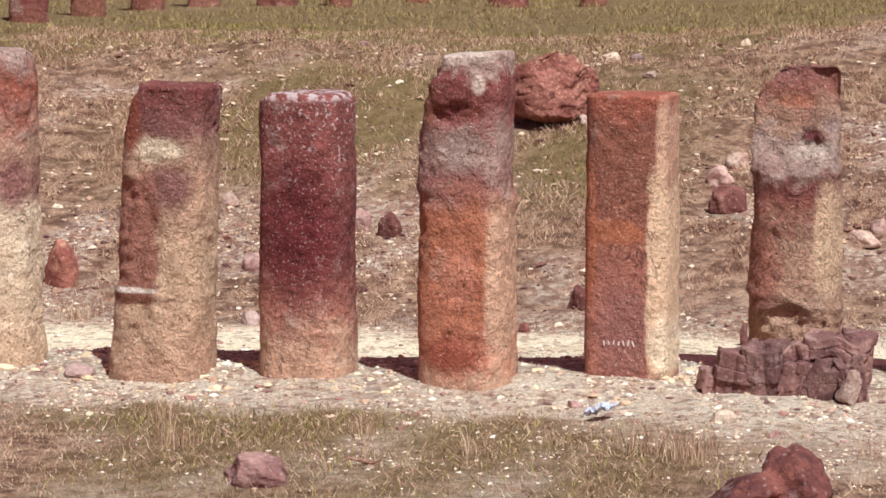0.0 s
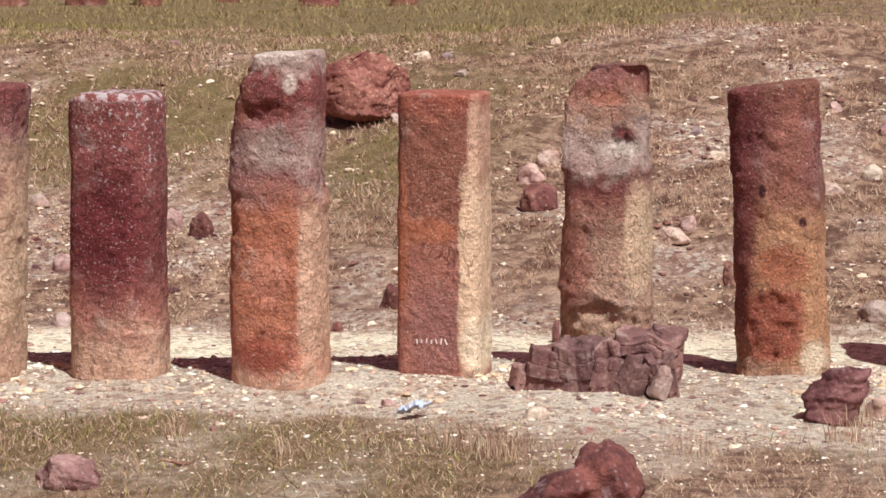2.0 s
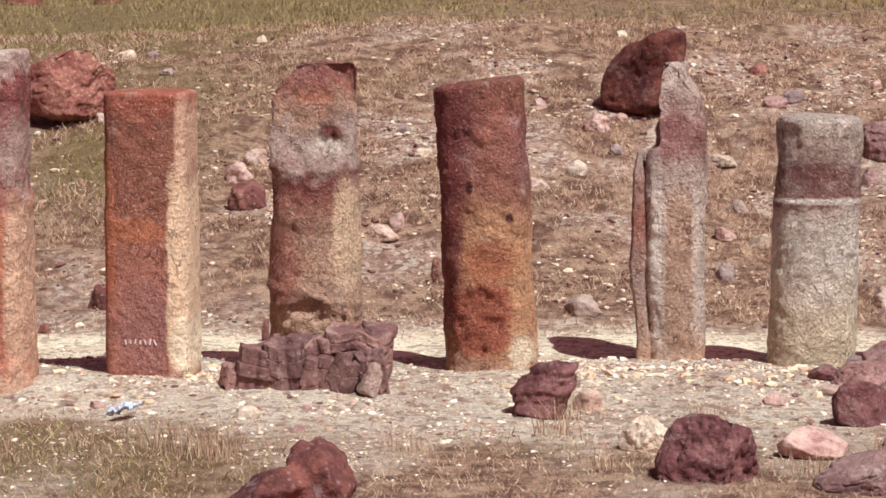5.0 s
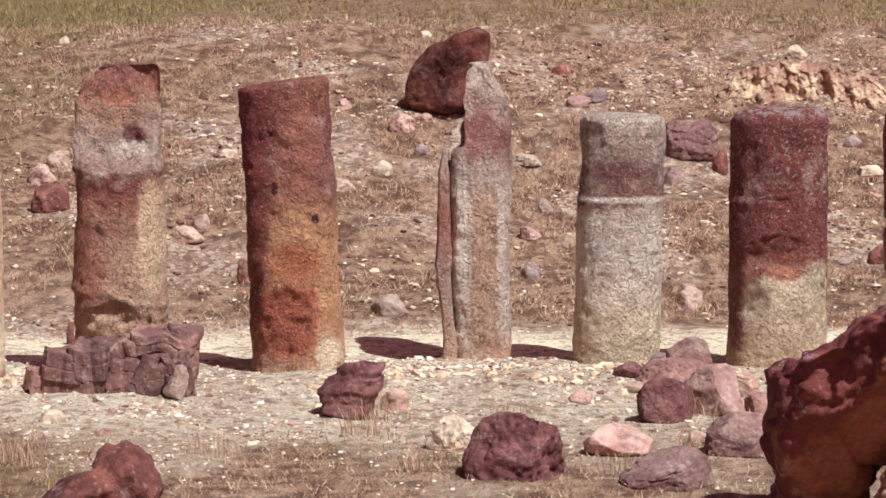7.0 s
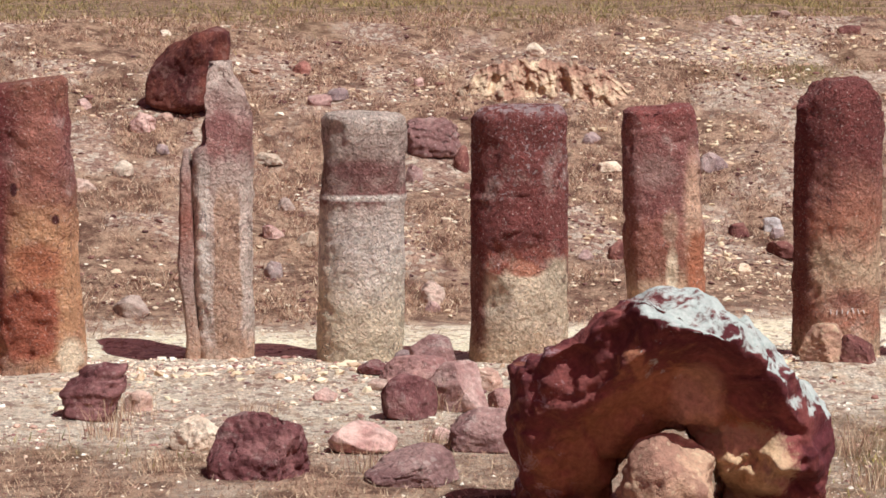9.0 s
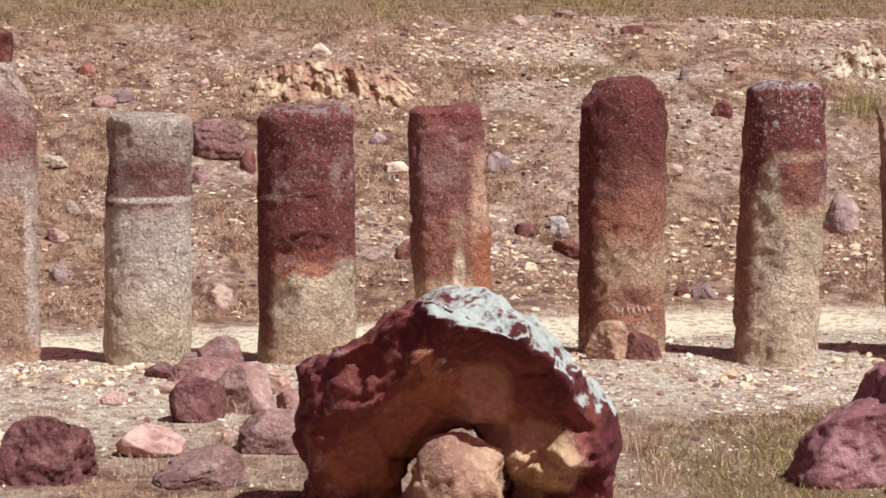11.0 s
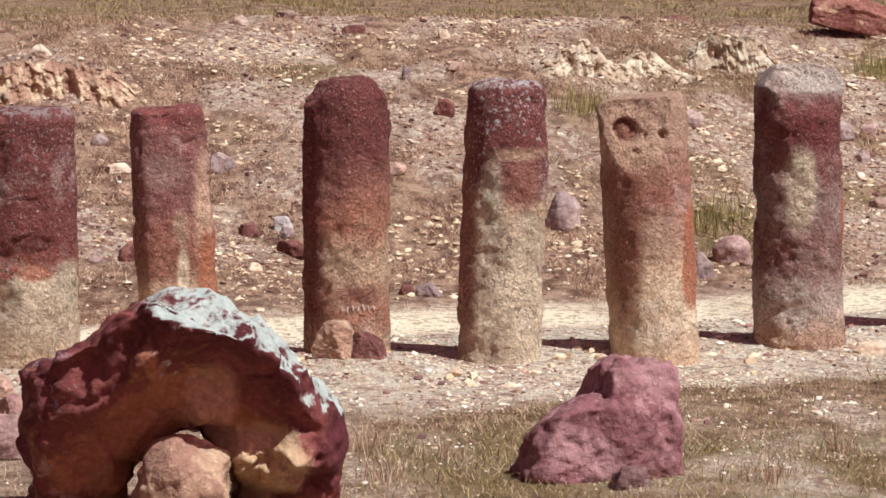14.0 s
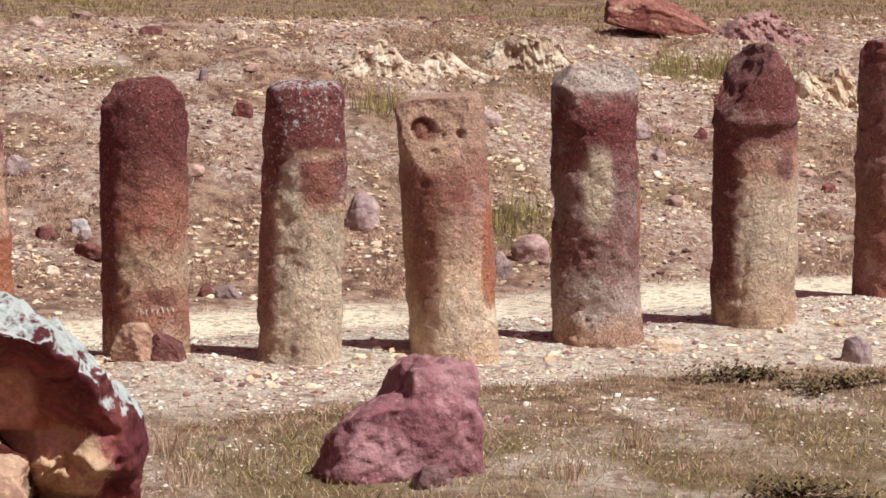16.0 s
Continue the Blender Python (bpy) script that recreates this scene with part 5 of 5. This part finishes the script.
rock("rock", "bluish-grey loose stone on the dry bank", -4.93, 21.32, 0.130, 0.050, 117, GREY_ROCK, level=4, rough=1.4, angular=0.8, group="loose stones on the bank")
rock("rock", "small cream-coloured stone on the dry bank", -4.20, 22.07, 0.090, 0.060, 118, CREAM_ROCK, level=4, rough=1.4, angular=0.3, group="loose stones on the bank")
rock("rock", "dusty pink loose stone on the dry bank", -7.44, 22.01, 0.110, 0.090, 119, PINK_ROCK, level=4, rough=1.4, angular=0.3, group="loose stones on the bank")
rock("rock", "pale fawn loose stone on the dry bank", -4.66, 20.62, 0.130, 0.040, 120, PALE_ROCK, level=4, rough=1.4, angular=0.8, group="loose stones on the bank")
rock("rock", "rounded tan stone on the dry bank", -1.37, 18.45, 0.140, 0.100, 121, CREAM_ROCK, level=4, rough=1.4, angular=0.3, group="loose stones on the bank")
rock("rock", "dusty pink loose stone on the dry bank", -1.30, 19.36, 0.190, 0.120, 122, PINK_ROCK, level=4, rough=1.4, angular=0.3, group="loose stones on the bank")
rock("rock", "pale fawn loose stone on the dry bank", -1.16, 19.60, 0.130, 0.060, 123, PALE_ROCK, level=4, rough=1.4, angular=0.8, group="loose stones on the bank")
rock("rock", "pale fawn loose stone on the dry bank", -1.58, 17.98, 0.140, 0.080, 124, PALE_ROCK, level=4, rough=1.4, angular=0.8, group="loose stones on the bank")
rock("rock", "pale fawn loose stone on the dry bank", -1.14, 15.76, 0.220, 0.110, 125, PALE_ROCK, level=4, rough=1.4, angular=0.8, group="loose stones on the bank")
rock("rock", "pale fawn loose stone on the dry bank", -2.51, 17.09, 0.230, 0.090, 126, PALE_ROCK, level=4, rough=1.4, angular=0.8, group="loose stones on the bank")
rock("rock", "dusty pink loose stone on the dry bank", -2.44, 17.31, 0.110, 0.090, 127, PINK_ROCK, level=4, rough=1.4, angular=0.3, group="loose stones on the bank")
rock("rock", "dusty pink loose stone on the dry bank", -1.76, 20.00, 0.110, 0.070, 128, PINK_ROCK, level=4, rough=1.4, angular=0.3, group="loose stones on the bank")
rock("rock", "small cream-coloured stone on the dry bank", -2.43, 18.56, 0.130, 0.050, 129, CREAM_ROCK, level=4, rough=1.4, angular=0.8, group="loose stones on the bank")
rock("rock", "bluish-grey loose stone on the dry bank", -2.63, 19.11, 0.100, 0.060, 130, GREY_ROCK, level=4, rough=1.4, angular=0.8, group="loose stones on the bank")
rock("rock", "reddish-brown loose stone on the dry bank", -2.05, 16.38, 0.090, 0.140, 131, RED_ROCK, level=4, rough=1.4, angular=0.3, group="loose stones on the bank")
rock("rock", "bluish-grey loose stone on the dry bank", -1.14, 19.02, 0.100, 0.060, 132, GREY_ROCK, level=4, rough=1.4, angular=0.3, group="loose stones on the bank")
rock("rock", "reddish-brown loose stone on the dry bank", -0.20, 21.23, 0.150, 0.090, 133, RED_ROCK, level=4, rough=1.4, angular=0.8, group="loose stones on the bank")
rock("rock", "small cream-coloured stone on the dry bank", 1.65, 21.88, 0.160, 0.100, 134, CREAM_ROCK, level=4, rough=1.4, angular=0.3, group="loose stones on the bank")
rock("rock", "bluish-grey loose stone on the dry bank", 0.07, 20.21, 0.170, 0.080, 135, GREY_ROCK, level=4, rough=1.4, angular=0.8, group="loose stones on the bank")
rock("rock", "dusty pink loose stone on the dry bank", -0.06, 20.02, 0.180, 0.080, 136, PINK_ROCK, level=4, rough=1.4, angular=0.8, group="loose stones on the bank")
rock("rock", "dusty pink loose stone on the dry bank", 0.58, 18.73, 0.130, 0.110, 137, PINK_ROCK, level=4, rough=1.4, angular=0.3, group="loose stones on the bank")
rock("rock", "reddish-brown loose stone on the dry bank", 0.92, 19.02, 0.110, 0.170, 138, RED_ROCK, level=4, rough=1.4, angular=0.3, group="loose stones on the bank")
rock("rock", "small cream-coloured stone on the dry bank", -0.14, 17.25, 0.140, 0.080, 139, CREAM_ROCK, level=4, rough=1.4, angular=0.8, group="loose stones on the bank")
rock("rock", "bluish-grey loose stone on the dry bank", -0.34, 16.80, 0.120, 0.100, 140, GREY_ROCK, level=4, rough=1.4, angular=0.3, group="loose stones on the bank")
rock("rock", "pale fawn loose stone on the dry bank", 0.62, 16.41, 0.160, 0.120, 141, PALE_ROCK, level=4, rough=1.4, angular=0.3, group="loose stones on the bank")
rock("rock", "dusty pink loose stone on the dry bank", 0.61, 16.17, 0.100, 0.060, 142, PINK_ROCK, level=4, rough=1.4, angular=0.8, group="loose stones on the bank")
rock("rock", "small cream-coloured stone on the dry bank", -1.30, 22.21, 0.100, 0.050, 143, CREAM_ROCK, level=4, rough=1.4, angular=0.8, group="loose stones on the bank")
rock("rock", "dusty pink loose stone on the dry bank", -0.35, 17.32, 0.140, 0.070, 144, PINK_ROCK, level=4, rough=1.4, angular=0.8, group="loose stones on the bank")
rock("rock", "pale fawn loose stone on the dry bank", -0.28, 17.95, 0.130, 0.080, 145, PALE_ROCK, level=4, rough=1.4, angular=0.3, group="loose stones on the bank")
rock("rock", "small cream-coloured stone on the dry bank", -0.42, 18.89, 0.230, 0.070, 146, CREAM_ROCK, level=4, rough=1.4, angular=0.8, group="loose stones on the bank")
rock("rock", "dusty pink loose stone on the dry bank", 0.69, 21.01, 0.090, 0.060, 147, PINK_ROCK, level=4, rough=1.4, angular=0.3, group="loose stones on the bank")
rock("rock", "bluish-grey loose stone on the dry bank", 1.89, 19.70, 0.140, 0.060, 148, GREY_ROCK, level=4, rough=1.4, angular=0.8, group="loose stones on the bank")
rock("rock", "pale fawn loose stone on the dry bank", 1.23, 19.38, 0.120, 0.070, 149, PALE_ROCK, level=4, rough=1.4, angular=0.8, group="loose stones on the bank")
rock("rock", "small cream-coloured stone on the dry bank", 1.95, 19.12, 0.160, 0.050, 150, CREAM_ROCK, level=4, rough=1.4, angular=0.8, group="loose stones on the bank")
rock("rock", "whitish rounded stone on the dry bank", 2.92, 17.93, 0.140, 0.090, 151, WHITE_ROCK, level=4, rough=1.4, angular=0.3, group="loose stones on the bank")
rock("rock", "reddish-brown loose stone on the dry bank", 2.68, 17.84, 0.150, 0.080, 152, RED_ROCK, level=4, rough=1.4, angular=0.8, group="loose stones on the bank")
rock("rock", "reddish-brown loose stone on the dry bank", 2.88, 17.36, 0.190, 0.090, 153, RED_ROCK, level=4, rough=1.4, angular=0.8, group="loose stones on the bank")
rock("rock", "bluish-grey loose stone on the dry bank", 2.91, 17.75, 0.100, 0.060, 154, GREY_ROCK, level=4, rough=1.4, angular=0.8, group="loose stones on the bank")
rock("rock", "small cream-coloured stone on the dry bank", 2.57, 16.90, 0.100, 0.060, 155, CREAM_ROCK, level=4, rough=1.4, angular=0.3, group="loose stones on the bank")
rock("rock", "reddish-brown loose stone on the dry bank", 1.82, 17.19, 0.140, 0.120, 156, RED_ROCK, level=4, rough=1.4, angular=0.3, group="loose stones on the bank")
rock("rock", "bluish-grey loose stone on the dry bank", 3.58, 16.41, 0.170, 0.080, 157, GREY_ROCK, level=4, rough=1.4, angular=0.8, group="loose stones on the bank")
rock("rock", "reddish-brown loose stone on the dry bank", 3.45, 16.48, 0.100, 0.060, 158, RED_ROCK, level=4, rough=1.4, angular=0.3, group="loose stones on the bank")
rock("rock", "pale fawn loose stone on the dry bank", 3.39, 23.00, 0.170, 0.070, 159, PALE_ROCK, level=4, rough=1.4, angular=0.8, group="loose stones on the bank")
rock("rock", "pale fawn loose stone on the dry bank", 3.81, 23.14, 0.180, 0.060, 160, PALE_ROCK, level=4, rough=1.4, angular=0.8, group="loose stones on the bank")
rock("rock", "reddish-brown loose stone on the dry bank", 4.31, 22.69, 0.210, 0.080, 161, RED_ROCK, level=4, rough=1.4, angular=0.8, group="loose stones on the bank")
rock("rock", "pale fawn loose stone on the dry bank", 4.86, 21.32, 0.150, 0.060, 162, PALE_ROCK, level=4, rough=1.4, angular=0.8, group="loose stones on the bank")
rock("rock", "bluish-grey loose stone on the dry bank", 6.45, 20.16, 0.200, 0.140, 163, GREY_ROCK, level=4, rough=1.4, angular=0.3, group="loose stones on the bank")
rock("rock", "reddish-brown loose stone on the dry bank", 4.48, 20.00, 0.150, 0.120, 164, RED_ROCK, level=4, rough=1.4, angular=0.3, group="loose stones on the bank")
rock("rock", "pale fawn loose stone on the dry bank", 3.84, 18.70, 0.150, 0.070, 165, PALE_ROCK, level=4, rough=1.4, angular=0.8, group="loose stones on the bank")
rock("rock", "bluish-grey loose stone on the dry bank", 2.68, 19.05, 0.220, 0.120, 166, GREY_ROCK, level=4, rough=1.4, angular=0.8, group="loose stones on the bank")
rock("rock", "bluish-grey loose stone on the dry bank", 1.87, 19.67, 0.110, 0.060, 167, GREY_ROCK, level=4, rough=1.4, angular=0.3, group="loose stones on the bank")
rock("rock", "small cream-coloured stone on the dry bank", 1.97, 19.13, 0.170, 0.060, 168, CREAM_ROCK, level=4, rough=1.4, angular=0.8, group="loose stones on the bank")
rock("rock", "bluish-grey loose stone on the dry bank", 4.40, 21.06, 0.080, 0.100, 169, GREY_ROCK, level=4, rough=1.4, angular=0.3, group="loose stones on the bank")
rock("rock", "small cream-coloured stone on the dry bank", 5.22, 20.89, 0.160, 0.060, 170, CREAM_ROCK, level=4, rough=1.4, angular=0.8, group="loose stones on the bank")
rock("rock", "pale fawn loose stone on the dry bank", 0.63, 16.53, 0.170, 0.090, 171, PALE_ROCK, level=4, rough=1.4, angular=0.8, group="loose stones on the bank")
rock("rock", "dusty pink loose stone on the dry bank", 1.61, 17.17, 0.110, 0.050, 172, PINK_ROCK, level=4, rough=1.4, angular=0.8, group="loose stones on the bank")
rock("rock", "dusty pink loose stone on the dry bank", 5.78, 17.10, 0.270, 0.170, 173, PINK_ROCK, level=4, rough=1.4, angular=0.3, group="loose stones on the bank")
rock("rock", "bluish-grey loose stone on the dry bank", 5.48, 16.86, 0.160, 0.160, 174, GREY_ROCK, level=4, rough=1.4, angular=0.3, group="loose stones on the bank")
rock("rock", "bluish-grey loose stone on the dry bank", 7.68, 20.14, 0.180, 0.130, 175, GREY_ROCK, level=4, rough=1.4, angular=0.3, group="loose stones on the bank")
rock("rock", "dusty pink loose stone on the dry bank", 7.93, 20.25, 0.150, 0.080, 176, PINK_ROCK, level=4, rough=1.4, angular=0.8, group="loose stones on the bank")
rock("rock", "small cream-coloured stone on the dry bank", 4.98, 22.29, 0.110, 0.070, 177, CREAM_ROCK, level=4, rough=1.4, angular=0.8, group="loose stones on the bank")
rock("rock", "pale fawn loose stone on the dry bank", 8.79, 19.49, 0.190, 0.050, 178, PALE_ROCK, level=4, rough=1.4, angular=0.8, group="loose stones on the bank")
rock("rock", "dusty pink loose stone on the dry bank", 8.38, 18.94, 0.130, 0.060, 179, PINK_ROCK, level=4, rough=1.4, angular=0.8, group="loose stones on the bank")
rock("rock", "reddish-brown loose stone on the dry bank", 8.23, 20.26, 0.130, 0.080, 180, RED_ROCK, level=4, rough=1.4, angular=0.8, group="loose stones on the bank")
rock("rock", "pale fawn loose stone on the dry bank", 7.29, 18.41, 0.140, 0.070, 181, PALE_ROCK, level=4, rough=1.4, angular=0.8, group="loose stones on the bank")
rock("rock", "reddish-brown loose stone on the dry bank", 8.79, 19.08, 0.130, 0.070, 182, RED_ROCK, level=4, rough=1.4, angular=0.8, group="loose stones on the bank")
rock("rock", "bluish-grey loose stone on the dry bank", 7.59, 19.53, 0.130, 0.080, 183, GREY_ROCK, level=4, rough=1.4, angular=0.8, group="loose stones on the bank")
rock("boulder", "cracked plum-grey block on the bank", 0.74, 19.13, 0.440, 0.260, 184, PLUM_ROCK, level=5, rough=3.0, angular=0.9, boxy=0.3, d=0.3)

# ---- eroded ledges and rubble high on the bank ----
ledge("crumbling yellowish eroded ledge on the bank", 1.62, 20.53, 1.25, 0.40, 204, BANK_ROCK, 98, BANK_FACE)
ledge("whitish crumbling eroded ledge on the bank", 6.21, 21.28, 1.27, 0.33, 224, CHALK_ROCK, 112, CHALK_FACE)
ledge("whitish crumbling outcrop below the meadow", 7.33, 21.77, 0.73, 0.33, 244, CHALK_ROCK, 62, CHALK_FACE)
ledge("white weathered outcrop on the bank", 9.68, 20.97, 0.59, 0.42, 264, CHALK_ROCK, 56, CHALK_FACE)
ledge("heap of dark plum-coloured rubble on the meadow", 9.98, 22.87, 0.86, 0.37, 284, RUBBLE_ROCK, 60, PLUM_ROCK)
rock("boulder", "long flat red slab lying at the meadow edge", 9.08, 23.30, 1.100, 0.320, 285, RUST_ROCK, level=5, angular=0.9, d=0.45, tip=13, sink=0.05)
rock("rock", "low red stone in the meadow grass", 7.89, 25.22, 0.490, 0.130, 286, RED_ROCK, level=3)

# ---- stones in front of the row ----
joined_boulder("large rough plum-red boulder standing in dry grass", 3.05, 10.53, 410, PLUMRED_ROCK,
               [(0.13, 0.27, 0.42, 0.44, 0.48, 0.55, -0.1, 0.1), (-0.13, 0.23, 0.48, 0.44, 0.35, 0.35, 0.1, 0.4), (0.03, 0.21, 0.40, 0.34, 0.34, 0.5, -0.1, 0.25), (0.23, 0.26, 0.26, 0.36, 0.40, 0.5, 0.0, -0.1)])
rock("rock", "small grey-plum stone beside the large boulder", 3.09, 10.38, 0.180, 0.090, 287, PLUM_ROCK, level=4, angular=0.7)
joined_boulder("red boulder with pale lichen spots in front of the row", -1.87, 10.06, 431, SCARLET_ROCK,
               [(0.141, 0.2, 0.278, 0.32, 0.295, 0.2, 0.1, 0.0), (-0.075, 0.2, 0.427, 0.4, 0.203, 0.0, 0.3, 0.5)])
rock("boulder", "flat plum-pink stone sunk in dry grass", -3.96, 10.25, 0.310, 0.120, 288, PLUM_ROCK, level=5, angular=0.5, sink=0.4, boxy=0.3)
rock("boulder", "maroon domed boulder in front of the row", -0.29, 10.88, 0.470, 0.250, 289, MAROON_ROCK, level=6, angular=0.5, facets=5, sink=0.45, rough=1.0)
rock("boulder", "cream-white stone in front of the row", -0.57, 11.64, 0.230, 0.140, 290, CREAM_ROCK, level=5, angular=0.5, sink=0.15)
rock("boulder", "layered maroon stone in front of the row", -1.08, 12.47, 0.320, 0.260, 291, MAROON_ROCK, level=5, angular=0.9, boxy=0.35, strata=0.16, sink=0.1, shear=0.25)
rock("rock", "small fawn stone beside the layered one", -0.89, 12.69, 0.150, 0.090, 292, PALE_ROCK, level=4, angular=0.5)
rock("rock", "plum-grey stone with a pale upper side", 0.52, 13.61, 0.240, 0.150, 293, PLUM_ROCK, level=5, angular=0.85, boxy=0.25, sink=0.1, rough=0.7, group="heap of stones in front of the row")
rock("rock", "flat plum slab lying on the heap", 0.43, 13.11, 0.380, 0.130, 294, PLUM_ROCK, level=5, angular=0.85, boxy=0.25, sink=0.1, rough=0.7, group="heap of stones in front of the row")
rock("rock", "pale pink angular stone of the heap", 0.58, 12.41, 0.300, 0.220, 295, PINK_ROCK, level=5, angular=0.85, boxy=0.25, sink=0.1, rough=0.7, group="heap of stones in front of the row")
rock("rock", "dark maroon angular stone of the heap", 0.36, 12.21, 0.260, 0.200, 296, MAROON_ROCK, level=5, angular=0.85, boxy=0.25, sink=0.1, rough=0.7, group="heap of stones in front of the row")
rock("rock", "small dark stone beside the heap", 0.22, 13.29, 0.170, 0.070, 297, MAROON_ROCK, level=5, angular=0.85, boxy=0.25, sink=0.1, rough=0.7, group="heap of stones in front of the row")
rock("rock", "salmon-pink flat stone below the heap", 0.14, 11.44, 0.300, 0.120, 298, PINK_ROCK, level=5, angular=0.85, boxy=0.25, sink=0.1, rough=0.7, group="heap of stones in front of the row")
rock("rock", "plum block leaning at the heap", 0.66, 11.46, 0.310, 0.180, 299, PLUM_ROCK, level=5, angular=0.85, boxy=0.25, sink=0.1, rough=0.7, group="heap of stones in front of the row")
rock("rock", "broad lilac-grey slab sunk in grass", 0.33, 10.78, 0.390, 0.145, 300, PLUM_ROCK, level=5, angular=0.85, boxy=0.25, sink=0.1, rough=0.7, group="heap of stones in front of the row")
rock("rock", "pale stone behind the heap", 0.76, 13.13, 0.160, 0.110, 301, PALE_ROCK, level=5, angular=0.85, boxy=0.25, sink=0.1, rough=0.7, group="heap of stones in front of the row")
rock("rock", "small grey stone behind the heap", 0.39, 13.96, 0.120, 0.070, 302, GREY_ROCK, level=5, angular=0.85, boxy=0.25, sink=0.1, rough=0.7, group="heap of stones in front of the row")
rock("rock", "small plum stone at the heap's edge", 0.80, 12.56, 0.140, 0.100, 303, PLUM_ROCK, level=5, angular=0.85, boxy=0.25, sink=0.1, rough=0.7, group="heap of stones in front of the row")
rock("rock", "small ochre stone at the heap's edge", 0.69, 12.75, 0.100, 0.060, 304, CREAM_ROCK, level=5, angular=0.85, boxy=0.25, sink=0.1, rough=0.7, group="heap of stones in front of the row")
rock("rock", "small fawn stone at the heap's edge", 0.23, 13.00, 0.110, 0.050, 305, PALE_ROCK, level=5, angular=0.85, boxy=0.25, sink=0.1, rough=0.7, group="heap of stones in front of the row")
rock("rock", "small pink stone before the heap", -0.02, 12.73, 0.120, 0.060, 306, PINK_ROCK, level=5, angular=0.85, boxy=0.25, sink=0.1, rough=0.7, group="heap of stones in front of the row")
rock("rock", "small pink stone of the heap", 0.50, 11.78, 0.110, 0.050, 307, PINK_ROCK, level=5, angular=0.85, boxy=0.25, sink=0.1, rough=0.7, group="heap of stones in front of the row")
rock("rock", "fawn stone leaning at a column's foot", 2.45, 13.32, 0.260, 0.180, 308, FAWN_ROCK, level=5, angular=0.85, boxy=0.0, sink=0.1)
rock("rock", "brown stone at a column's foot", 2.59, 13.28, 0.200, 0.120, 309, RED_ROCK, level=5, angular=0.85)
rock("rock", "thin pale slab lying by the row", 5.31, 13.50, 0.160, 0.060, 310, CREAM_ROCK, level=4, angular=0.8)
rock("rock", "grey-pink stone lying by the row", 6.15, 12.92, 0.180, 0.140, 311, GREY_ROCK, level=4, angular=0.4)
rock("rock", "flat pink stone by the row", -5.75, 12.48, 0.180, 0.060, 312, PINK_ROCK, level=4, angular=0.7)
rock("rock", "cream stone on pale gravel", -2.40, 12.14, 0.120, 0.050, 313, CREAM_ROCK, level=3, angular=0.6)
rock("rock", "small pink stone on pale gravel", -2.11, 11.89, 0.060, 0.030, 314, PINK_ROCK, level=3, angular=0.6)
rock("rock", "small pink stone on pale gravel", -3.18, 12.51, 0.080, 0.030, 315, PINK_ROCK, level=3, angular=0.6)
rock("boulder", "fawn stone seen through the arched stone's opening", 1.25, 9.86, 0.38, 0.36, 316, FAWN_ROCK, level=5, angular=0.3, sink=0.1, d=0.36)

layered_block(-2.26, 12.85)
arched_stone(1.30, 9.94)
litter(-2.99, 12.25)
stick(-3.64, 10.75, 0.16, 25)
stick(-4.44, 11.26, 0.1, -20)
short_post(-2.84, 15.00)
shrub(5.29, 12.45, 0.42, 1)
shrub(5.69, 12.16, 0.45, 2)
shrub(4.37, 9.86, 0.4, 3)
tuft(-2.36, 11.23, 1)
tuft(-2.36, 11.21, 2)
tuft(-2.58, 11.41, 3)
tuft(-0.94, 12.52, 4)
tuft(-0.99, 12.10, 5)
tuft(-6.86, 14.94, 6)
tuft(0.49, 12.47, 7)
tuft(2.21, 11.45, 8)
tuft(2.16, 10.75, 9)
tuft(3.65, 10.43, 10)
tuft(-4.56, 10.91, 11)
scratches(rusty_column, -0.02, 0.18, 0.17, 7, 1)
scratches(ochre_column, 0.02, 0.25, 0.20, 7, 2)
for k, (gx0, gy0) in enumerate([(8.55, 21.9), (8.75, 22.1), (8.95, 21.8), (9.15, 22.2), (9.3, 21.9), (9.5, 22.1), (9.75, 21.7), (5.8, 17.9), (6.05, 18.1), (7.0, 18.9), (5.5, 20.2), (5.75, 20.4)]):
    tuft(gx0, gy0, 20 + k, TURF, "tuft of fresh green grass on the bank", 1.6)
for k, (gx0, gy0) in enumerate([(-1.6, 11.5), (-0.7, 11.2), (0.15, 11.1), (0.45, 11.6), (0.75, 11.9), (-0.35, 12.4), (2.0, 11.9), (2.5, 11.2), (3.4, 11.3), (-3.3, 11.2), (-4.9, 11.6), (-3.9, 11.5), (4.2, 11.0), (4.9, 11.5)]):
    tuft(gx0, gy0, 40 + k, STRAW, size=0.8)
